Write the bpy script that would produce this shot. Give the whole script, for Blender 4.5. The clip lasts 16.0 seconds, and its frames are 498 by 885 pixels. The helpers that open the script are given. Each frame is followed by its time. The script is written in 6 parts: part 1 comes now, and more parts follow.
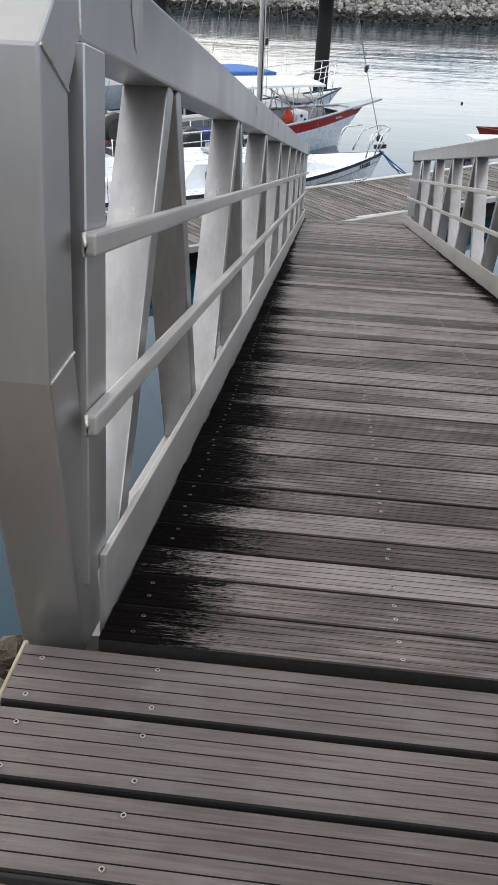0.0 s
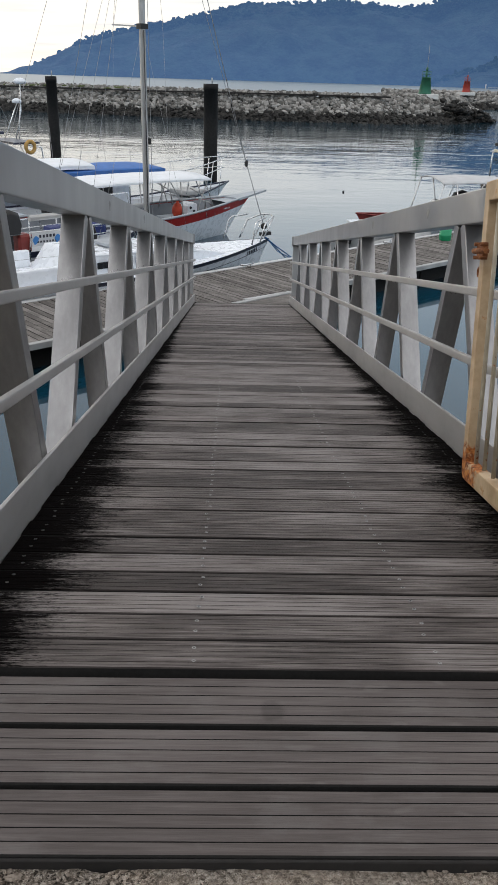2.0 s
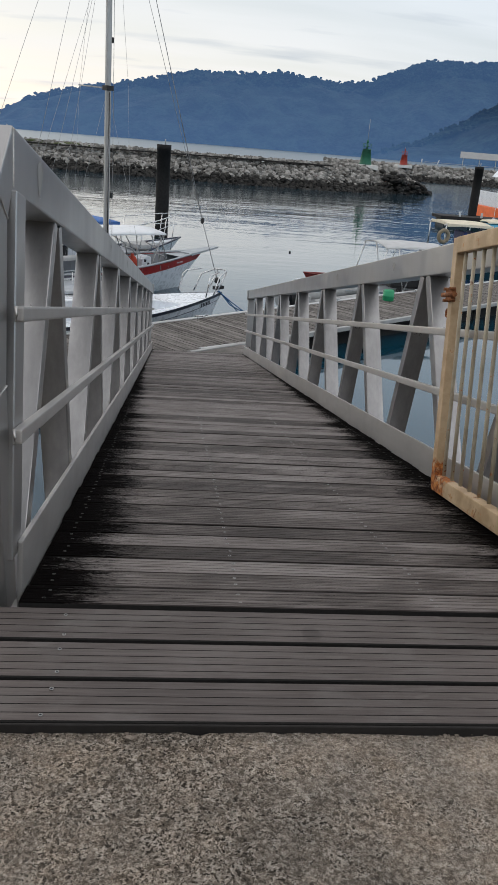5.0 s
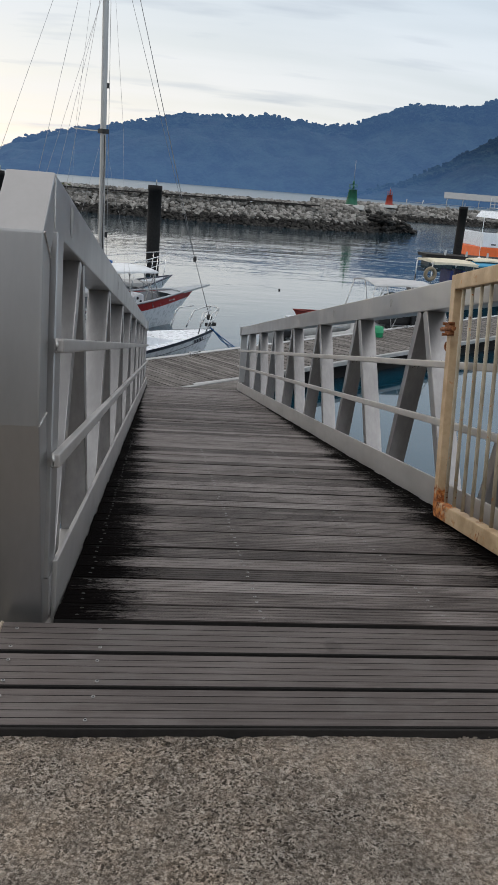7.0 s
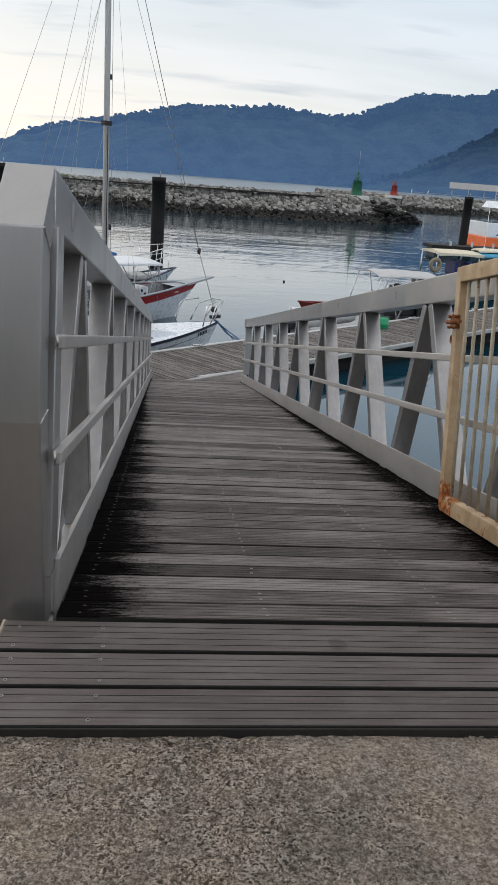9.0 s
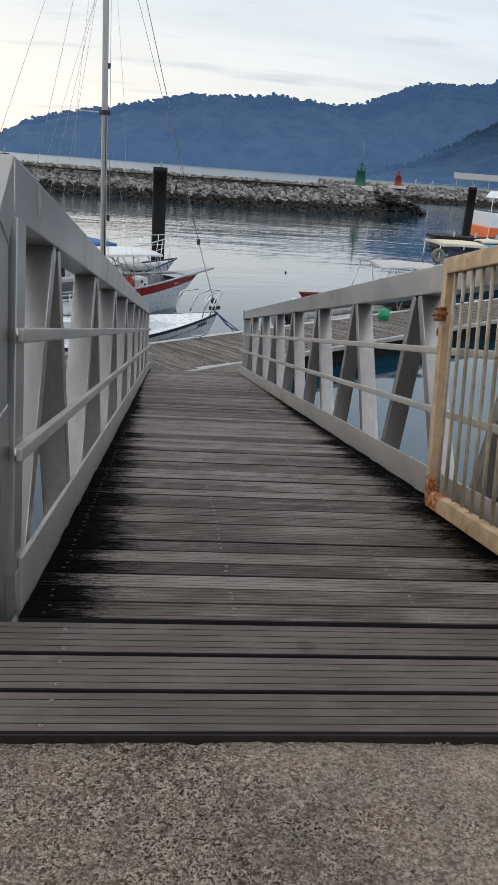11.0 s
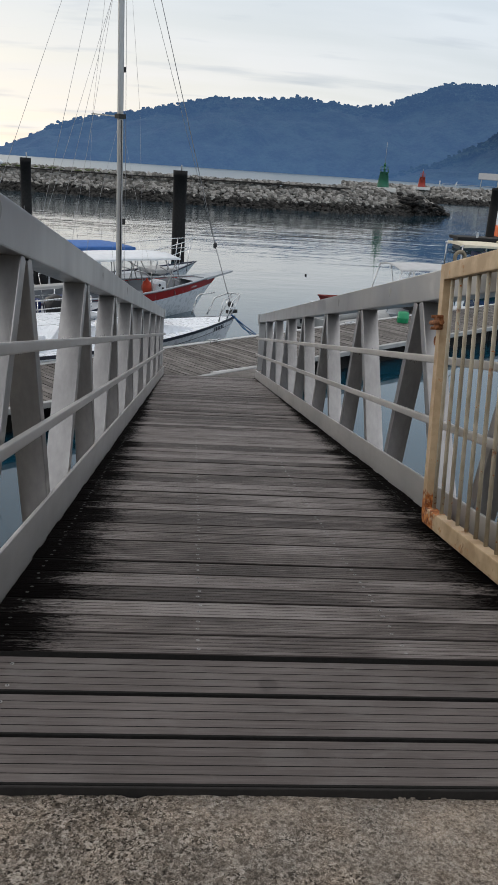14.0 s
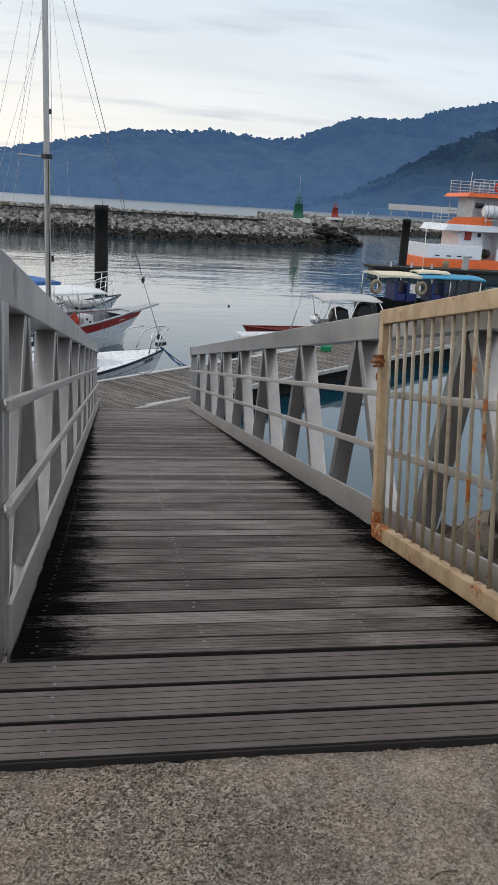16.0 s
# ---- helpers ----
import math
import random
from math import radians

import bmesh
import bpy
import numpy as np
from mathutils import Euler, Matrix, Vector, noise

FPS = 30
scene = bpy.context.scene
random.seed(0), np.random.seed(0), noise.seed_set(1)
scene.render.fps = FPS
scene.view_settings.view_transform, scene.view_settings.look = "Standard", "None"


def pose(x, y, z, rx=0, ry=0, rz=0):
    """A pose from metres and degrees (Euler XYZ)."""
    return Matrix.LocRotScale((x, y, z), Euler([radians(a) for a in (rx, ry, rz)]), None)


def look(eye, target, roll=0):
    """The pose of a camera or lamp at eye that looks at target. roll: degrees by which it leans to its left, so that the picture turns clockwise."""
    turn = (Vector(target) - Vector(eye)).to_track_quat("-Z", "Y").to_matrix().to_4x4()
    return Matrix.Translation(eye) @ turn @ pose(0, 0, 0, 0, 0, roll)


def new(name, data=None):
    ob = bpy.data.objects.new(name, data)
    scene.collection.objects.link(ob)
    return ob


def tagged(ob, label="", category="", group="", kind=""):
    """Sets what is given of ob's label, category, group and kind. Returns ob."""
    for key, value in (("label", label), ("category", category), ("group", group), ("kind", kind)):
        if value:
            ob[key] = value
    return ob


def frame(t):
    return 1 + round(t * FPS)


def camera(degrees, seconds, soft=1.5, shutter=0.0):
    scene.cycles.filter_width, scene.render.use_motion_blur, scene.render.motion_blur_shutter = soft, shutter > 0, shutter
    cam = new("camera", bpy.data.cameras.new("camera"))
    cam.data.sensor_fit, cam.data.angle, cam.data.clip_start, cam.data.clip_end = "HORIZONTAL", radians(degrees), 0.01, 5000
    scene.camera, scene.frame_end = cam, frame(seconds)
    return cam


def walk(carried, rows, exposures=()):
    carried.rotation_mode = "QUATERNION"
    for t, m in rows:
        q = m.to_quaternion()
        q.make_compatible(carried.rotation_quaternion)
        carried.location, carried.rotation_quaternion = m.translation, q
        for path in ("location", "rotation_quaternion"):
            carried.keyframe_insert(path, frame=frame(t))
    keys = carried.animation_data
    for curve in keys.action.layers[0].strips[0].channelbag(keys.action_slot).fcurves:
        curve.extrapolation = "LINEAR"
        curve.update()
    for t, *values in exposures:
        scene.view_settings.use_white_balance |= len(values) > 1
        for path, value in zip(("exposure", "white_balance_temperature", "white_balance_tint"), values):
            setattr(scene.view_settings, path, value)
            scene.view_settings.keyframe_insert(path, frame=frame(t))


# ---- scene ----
cam = camera(34.6, 16.0, 1.0)
METRES, EYE, TILT, LEAN, TURN = 2.2, 1.1, -7.0, -1.3, 4.9
EXPOSURES = ((0.0, 0.66), (0.5, 0.52), (1.0, 0.23), (1.5, 0.1), (2.0, 0.09), (3.0, 0.06), (6.0, -0.11), (7.0, -0.10), (9.0, -0.05), (10.0, -0.03), (12.5, -0.06), (13.0, -0.10), (14.5, -0.14), (15.0, -0.09), (16.0, -0.04))
PATH = [
    (0, (0.959, -1.076, 1.104), (0.816, 0.641, 0.089), 2.5),
    (0.5, (0.989, -1.106, 1.121), (0.865, 0.63, 0.137), 2.9),
    (1, (1.119, -1.201, 1.13), (1.069, 0.586, 0.23), 3.2),
    (1.5, (1.227, -1.301, 1.14), (1.239, 0.496, 0.261), 3.1),
    (2, (1.246, -1.357, 1.16), (1.298, 0.463, 0.332), 1.7),
    (2.5, (1.168, -1.423, 1.148), (1.323, 0.41, 0.364), 2.0),
    (3, (1.071, -1.533, 1.136), (1.231, 0.313, 0.383), 2.8),
    (3.5, (1.072, -1.609, 1.133), (1.226, 0.247, 0.404), 3.8),
    (3.7, (1.118, -1.617, 1.138), (1.257, 0.244, 0.42), 4.2),
    (5.8, (0.867, -1.936, 1.152), (1.101, -0.063, 0.49), 4.7),
    (6, (0.861, -1.943, 1.155), (1.094, -0.064, 0.51), 4.6),
    (6.5, (0.853, -1.943, 1.147), (1.082, -0.055, 0.528), 4.4),
    (7, (0.856, -1.949, 1.15), (1.082, -0.057, 0.544), 4.6),
    (7.5, (0.854, -1.943, 1.142), (1.086, -0.052, 0.533), 4.5),
    (8, (0.847, -1.935, 1.142), (1.075, -0.044, 0.534), 4.5),
    (8.5, (0.851, -1.925, 1.149), (1.069, -0.036, 0.531), 4.4),
    (9, (0.863, -1.925, 1.155), (1.077, -0.038, 0.529), 4.3),
    (9.5, (0.876, -1.924, 1.16), (1.103, -0.039, 0.531), 4.6),
    (10, (0.885, -1.927, 1.164), (1.121, -0.044, 0.533), 4.5),
    (12.5, (1.12, -1.759, 1.145), (1.271, 0.119, 0.475), 3.9),
    (13, (1.137, -1.747, 1.156), (1.298, 0.132, 0.492), 3.9),
    (13.5, (1.129, -1.726, 1.16), (1.292, 0.156, 0.503), 4.1),
    (14, (1.132, -1.741, 1.172), (1.28, 0.146, 0.526), 3.8),
    (14.5, (1.124, -1.82, 1.212), (1.319, 0.084, 0.632), 3.4),
    (15, (0.983, -1.976, 1.257), (1.3, -0.079, 0.707), 1.5),
    (15.2, (0.919, -2.018, 1.264), (1.307, -0.136, 0.711), 0.8),
    (15.5, (0.882, -2.099, 1.285), (1.246, -0.211, 0.735), 0.8),
    (16, (0.885, -2.113, 1.299), (1.219, -0.225, 0.731), 3.5),
]
walk(cam, [(t, look(eye, target, roll)) for t, eye, target, roll in PATH], EXPOSURES)

# ---- world, sun, exposure ----
world = bpy.data.worlds.new("sky")
scene.world = world
world.use_nodes = True
wn, wl = world.node_tree.nodes, world.node_tree.links
wn.clear()
w_out = wn.new("ShaderNodeOutputWorld")
w_bg = wn.new("ShaderNodeBackground")
w_sky = wn.new("ShaderNodeTexSky")
w_sky.sky_type = "NISHITA"
w_sky.sun_disc = False
w_sky.sun_elevation = radians(14)
w_sky.sun_rotation = radians(-42)
w_sky.air_density, w_sky.dust_density, w_sky.ozone_density = 1.0, 1.5, 1.5
w_co = wn.new("ShaderNodeTexCoord")
w_sep = wn.new("ShaderNodeSeparateXYZ")
wl.new(w_co.outputs["Generated"], w_sep.inputs[0])


def wmath(op, a, b=None, clamp=False):
    n = wn.new("ShaderNodeMath")
    n.operation, n.use_clamp = op, clamp
    for i, v in enumerate((a, b)):
        if v is None:
            continue
        if isinstance(v, (int, float)):
            n.inputs[i].default_value = v
        else:
            wl.new(v, n.inputs[i])
    return n.outputs[0]


# cloud sheet: streaks on a plane high overhead, seen thinner towards the zenith
w_h = wmath("MAXIMUM", w_sep.outputs["Z"], 0.0)
w_d = wmath("ADD", w_h, 0.16)
w_comb = wn.new("ShaderNodeCombineXYZ")
wl.new(wmath("DIVIDE", w_sep.outputs["X"], w_d), w_comb.inputs[0])
wl.new(wmath("DIVIDE", w_sep.outputs["Y"], w_d), w_comb.inputs[1])
w_map = wn.new("ShaderNodeMapping")
w_map.inputs["Scale"].default_value = (0.75, 2.2, 1.0)
w_map.inputs["Rotation"].default_value = (0, 0, radians(12))
wl.new(w_comb.outputs[0], w_map.inputs[0])
w_noise = wn.new("ShaderNodeTexNoise")
w_noise.inputs["Scale"].default_value = 1.05
w_noise.inputs["Detail"].default_value = 7
w_noise.inputs["Roughness"].default_value = 0.5
wl.new(w_map.outputs[0], w_noise.inputs["Vector"])
w_ramp = wn.new("ShaderNodeValToRGB")
w_ramp.color_ramp.elements[0].position, w_ramp.color_ramp.elements[0].color = 0.36, (0.80, 0.80, 0.80, 1)
w_ramp.color_ramp.elements[1].position, w_ramp.color_ramp.elements[1].color = 0.62, (1, 1, 1, 1)
wl.new(w_noise.outputs["Fac"], w_ramp.inputs[0])
# colour of the cloud sheet: warm white low down towards the evening sun, cooler away from it and higher up
w_side = wmath("ADD", wmath("MULTIPLY", w_sep.outputs["X"], -0.75), wmath("MULTIPLY", w_sep.outputs["Y"], 0.45))
w_low = wmath("SUBTRACT", 1.0, wmath("MULTIPLY", w_h, 3.4, True), True)
w_warm = wmath("MULTIPLY", w_low, wmath("ADD", wmath("MULTIPLY", w_side, 0.95), 0.36, True), True)
w_cloud = wn.new("ShaderNodeMix")
w_cloud.data_type = "RGBA"
w_cloud.inputs[6].default_value = (0.71, 0.855, 1.0, 1)
w_cloud.inputs[7].default_value = (1.32, 1.19, 1.03, 1)
wl.new(w_warm, w_cloud.inputs[0])
# overhead the sheet is thicker and neutral
w_top = wn.new("ShaderNodeMix")
w_top.data_type = "RGBA"
w_top.inputs[7].default_value = (1.075, 1.045, 1.035, 1)
wl.new(wmath("MULTIPLY", wmath("SUBTRACT", w_h, 0.24, True), 2.6, True), w_top.inputs[0])
wl.new(w_cloud.outputs[2], w_top.inputs[6])
# small grey cloud rags
w_noise2 = wn.new("ShaderNodeTexNoise")
w_noise2.inputs["Scale"].default_value = 1.6
w_noise2.inputs["Detail"].default_value = 4
w_map2 = wn.new("ShaderNodeMapping")
w_map2.inputs["Scale"].default_value = (0.9, 2.6, 1.0)
w_map2.inputs["Location"].default_value = (3.1, 1.7, 0)
wl.new(w_comb.outputs[0], w_map2.inputs[0])
wl.new(w_map2.outputs[0], w_noise2.inputs["Vector"])
w_rag = wmath("MULTIPLY", wmath("SUBTRACT", w_noise2.outputs["Fac"], 0.56, True), 3.5, True)
w_grey = wn.new("ShaderNodeMix")
w_grey.data_type = "RGBA"
w_grey.inputs[7].default_value = (0.60, 0.67, 0.77, 1)
wl.new(w_rag, w_grey.inputs[0])
wl.new(w_top.outputs[2], w_grey.inputs[6])
w_skyscale = wn.new("ShaderNodeVectorMath")
w_skyscale.operation = "SCALE"
w_skyscale.inputs["Scale"].default_value = 0.12
wl.new(w_sky.outputs[0], w_skyscale.inputs[0])
w_mix = wn.new("ShaderNodeMix")
w_mix.data_type = "RGBA"
wl.new(w_ramp.outputs[0], w_mix.inputs[0])
wl.new(w_skyscale.outputs[0], w_mix.inputs[6])
wl.new(w_grey.outputs[2], w_mix.inputs[7])
# the whole sheet grows steadily brighter towards the open sky over the quay
w_back = wn.new("ShaderNodeVectorMath")
w_back.operation = "SCALE"
wl.new(w_mix.outputs[2], w_back.inputs[0])
wl.new(wmath("ADD", 1.0, wmath("MULTIPLY", wmath("SUBTRACT", 0.15, w_sep.outputs["Y"], True), 0.42)), w_back.inputs["Scale"])
wl.new(w_back.outputs[0], w_bg.inputs[0])
w_bg.inputs[1].default_value = 0.95
wl.new(w_bg.outputs[0], w_out.inputs[0])

sun = new("sun", bpy.data.lights.new("sun", "SUN"))
sun.data.energy, sun.data.angle, sun.data.color = 0.5, radians(20), (1.0, 0.9, 0.78)
sun.matrix_world = look((-40, 45, 18), (0, 0, 0))
scene.view_settings.exposure = 0.0

# ---- materials ----
MATS = {}


class Mat:
    """Small node-material writer."""

    def __init__(self, name, rough=0.6, metal=0.0, spec=0.5):
        self.m = bpy.data.materials.new(name)
        self.m.use_nodes = True
        self.n, self.l = self.m.node_tree.nodes, self.m.node_tree.links
        self.b = self.n["Principled BSDF"]
        self.b.inputs["Roughness"].default_value = rough
        self.b.inputs["Metallic"].default_value = metal
        self.b.inputs["Specular IOR Level"].default_value = spec
        self.co = self.n.new("ShaderNodeTexCoord").outputs["Object"]
        MATS[name] = self.m

    def mapped(self, scale=(1, 1, 1), src=None, loc=(0, 0, 0)):
        n = self.n.new("ShaderNodeMapping")
        n.inputs["Scale"].default_value = scale
        n.inputs["Location"].default_value = loc
        self.l.new(src or self.co, n.inputs[0])
        return n.outputs[0]

    def noise(self, scale, detail=4, rough=0.55, stretch=None, src=None):
        n = self.n.new("ShaderNodeTexNoise")
        n.inputs["Scale"].default_value, n.inputs["Detail"].default_value, n.inputs["Roughness"].default_value = scale, detail, rough
        self.l.new(self.mapped(stretch, src) if stretch else (src or self.co), n.inputs["Vector"])
        return n.outputs["Fac"]

    def voronoi(self, scale, feature="F1", out="Distance", stretch=None, src=None):
        n = self.n.new("ShaderNodeTexVoronoi")
        n.feature = feature
        n.inputs["Scale"].default_value = scale
        self.l.new(self.mapped(stretch, src) if stretch else (src or self.co), n.inputs["Vector"])
        return n.outputs[out]

    def ramp(self, fac, stops):
        n = self.n.new("ShaderNodeValToRGB")
        e = n.color_ramp.elements
        while len(e) < len(stops):
            e.new(0.5)
        for i, (p, c) in enumerate(stops):
            e[i].position = p
            e[i].color = (c, c, c, 1) if isinstance(c, (int, float)) else (*c, 1)
        self.l.new(fac, n.inputs[0])
        return n.outputs[0]

    def math(self, op, a, b=None, clamp=False):
        n = self.n.new("ShaderNodeMath")
        n.operation, n.use_clamp = op, clamp
        for i, v in enumerate((a, b)):
            if v is None:
                continue
            if isinstance(v, (int, float)):
                n.inputs[i].default_value = v
            else:
                self.l.new(v, n.inputs[i])
        return n.outputs[0]

    def mix(self, fac, a, b, blend="MIX"):
        n = self.n.new("ShaderNodeMix")
        n.data_type, n.blend_type = "RGBA", blend
        for i, v in ((0, fac), (6, a), (7, b)):
            if isinstance(v, (int, float)):
                n.inputs[i].default_value = v
            elif isinstance(v, tuple):
                n.inputs[i].default_value = (*v, 1)
            else:
                self.l.new(v, n.inputs[i])
        return n.outputs[2]

    def rand(self):
        """A number of its own for each piece, from where the piece lies."""
        w = self.n.new("ShaderNodeTexWhiteNoise")
        s = self.n.new("ShaderNodeVectorMath")
        s.operation = "SCALE"
        s.inputs["Scale"].default_value = 97.3
        self.l.new(self.n.new("ShaderNodeObjectInfo").outputs["Location"], s.inputs[0])
        self.l.new(s.outputs[0], w.inputs["Vector"])
        return w.outputs["Value"]

    def island(self):
        return self.n.new("ShaderNodeNewGeometry").outputs["Random Per Island"]

    def xyz(self, src=None):
        n = self.n.new("ShaderNodeSeparateXYZ")
        self.l.new(src or self.co, n.inputs[0])
        return n.outputs

    def world(self):
        return self.n.new("ShaderNodeNewGeometry").outputs["Position"]

    def color(self, v):
        if isinstance(v, tuple):
            self.b.inputs["Base Color"].default_value = (*v, 1)
        else:
            self.l.new(v, self.b.inputs["Base Color"])
        return self

    def rough(self, v):
        self.l.new(v, self.b.inputs["Roughness"])
        return self

    def bump(self, h, strength=0.4, dist=0.01):
        n = self.n.new("ShaderNodeBump")
        n.inputs["Strength"].default_value, n.inputs["Distance"].default_value = strength, dist
        self.l.new(h, n.inputs["Height"])
        self.l.new(n.outputs[0], self.b.inputs["Normal"])
        return self


def plain(name, col, rough=0.5, metal=0.0, var=0.18, scale=6.0, bump=0.05):
    """A painted or moulded surface with soft blotches and fine grain."""
    m = Mat(name, rough, metal)
    a = m.noise(scale, 5)
    d = tuple(c * (1 - var) for c in col)
    u = tuple(min(1, c * (1 + var * 0.6)) for c in col)
    m.color(m.ramp(a, [(0.3, d), (0.7, u)]))
    m.rough(m.ramp(m.noise(scale * 4, 3), [(0.3, max(0.02, rough - 0.08)), (0.7, min(1, rough + 0.1))]))
    if bump:
        m.bump(m.noise(scale * 12, 3), bump, 0.004)
    return m.m


def make_wood(name, dark, mid, light, mould=0.0, rough=0.75, spread=0.22, crack=0.0):
    """Weathered decking: streaks along x, each board its own tone; black mould along the gangway's sides."""
    m = Mat(name, rough, 0, 0.18)
    r = m.rand()
    wp = m.world()
    off = m.n.new("ShaderNodeVectorMath")
    off.operation = "ADD"
    comb = m.n.new("ShaderNodeCombineXYZ")
    for i, k in enumerate((7.3, 3.1, 1.7)):
        m.l.new(m.math("MULTIPLY", r, k), comb.inputs[i])
    m.l.new(m.co, off.inputs[0])
    m.l.new(comb.outputs[0], off.inputs[1])
    p = off.outputs[0]
    streak = m.noise(9, 6, 0.65, (0.55, 14, 6), p)
    fine = m.noise(40, 4, 0.7, (0.3, 9, 4), p)
    blot = m.noise(2.2, 4, 0.6, (1.0, 2.0, 1), p)
    f = m.math("ADD", m.math("MULTIPLY", streak, 0.7), m.math("ADD", m.math("MULTIPLY", fine, 0.35), m.math("MULTIPLY", m.math("SUBTRACT", blot, 0.47), 0.7)))
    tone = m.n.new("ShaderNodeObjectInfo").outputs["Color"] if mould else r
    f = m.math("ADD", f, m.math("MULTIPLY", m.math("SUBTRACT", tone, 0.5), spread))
    col = m.ramp(f, [(0.41, dark), (0.55, mid), (0.70, light)])
    h = m.math("ADD", m.math("MULTIPLY", streak, 0.5), m.math("MULTIPLY", fine, 0.6))
    if crack:
        ck = m.noise(22, 3, 0.6, (0.10, 9, 3), p)
        ckm = m.math("MULTIPLY", m.ramp(ck, [(0.34, 1.0), (0.41, 0.0)]), m.math("MULTIPLY", m.math("SUBTRACT", 1.25, r), crack))
        col = m.mix(ckm, col, (0.014, 0.012, 0.011))
    if name == "deck_board":
        # dried spills and rubbed patches
        dx = m.math("SUBTRACT", m.xyz(wp)[0], 1.345)
        dy = m.math("MULTIPLY", m.math("SUBTRACT", m.xyz(wp)[1], -0.115), 0.9)
        rr = m.math("SQRT", m.math("ADD", m.math("MULTIPLY", dx, dx), m.math("MULTIPLY", dy, dy)))
        rr = m.math("ADD", rr, m.math("MULTIPLY", m.math("SUBTRACT", m.noise(28, 4, 0.6, None, wp), 0.5), 0.03))
        col = m.mix(m.math("MULTIPLY", m.ramp(rr, [(0.018, 1.0), (0.030, 0.0)]), 0.45), col, (0.035, 0.03, 0.028))
        rub = m.noise(3.0, 5, 0.65, (1.2, 2.2, 1), wp)
        col = m.mix(m.ramp(rub, [(0.53, 0.0), (0.62, 0.28)]), col, (0.17, 0.16, 0.155))
        scr = m.noise(16, 2, 0.5, (0.5, 1.0, 1), m.mapped((1, 1, 1), wp, (4, 2, 0)))
        col = m.mix(m.ramp(scr, [(0.66, 0.0), (0.70, 0.25)]), col, (0.20, 0.185, 0.175))
    if mould:
        # growth starts at the kerb plates and frays towards the middle in streaks
        x = m.math("ABSOLUTE", m.xyz()[0])
        wy = m.xyz(wp)[1]
        near = m.math("SUBTRACT", 1.0, m.math("MULTIPLY", m.math("ABSOLUTE", m.math("SUBTRACT", wy, 1.2)), 0.14), True)
        reach = m.math("ADD", 0.03, m.math("MULTIPLY", near, 0.168))
        n1 = m.noise(7, 6, 0.7, (1.0, 2.2, 1), wp)
        n2 = m.noise(30, 6, 0.8, (0.45, 7, 1), wp)
        n3 = m.noise(130, 3, 0.7, (0.6, 1.6, 1), wp)
        wob = m.math("ADD", m.math("MULTIPLY", m.math("SUBTRACT", n1, 0.5), 1.6), m.math("ADD", m.math("MULTIPLY", m.math("SUBTRACT", n2, 0.5), 3.6), m.math("MULTIPLY", m.math("SUBTRACT", n3, 0.5), 1.6)))
        dist = m.math("SUBTRACT", 0.87, x)
        e = m.math("DIVIDE", dist, reach)
        e = m.math("ADD", m.math("SUBTRACT", 1.5, e), wob)
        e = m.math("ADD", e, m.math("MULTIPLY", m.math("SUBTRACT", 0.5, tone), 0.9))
        mask = m.math("MULTIPLY", m.ramp(e, [(0.05, 0.0), (0.62, 0.985)]), mould)
        col = m.mix(mask, col, (0.0035, 0.003, 0.003))
        m.l.new(m.math("MULTIPLY", m.math("SUBTRACT", 1.0, mask), 0.18), m.b.inputs["Specular IOR Level"])
    m.color(col)
    m.rough(m.ramp(fine, [(0.3, rough - 0.12), (0.7, min(1, rough + 0.12))]))
    m.bump(h, 0.35, 0.004)
    return m.m


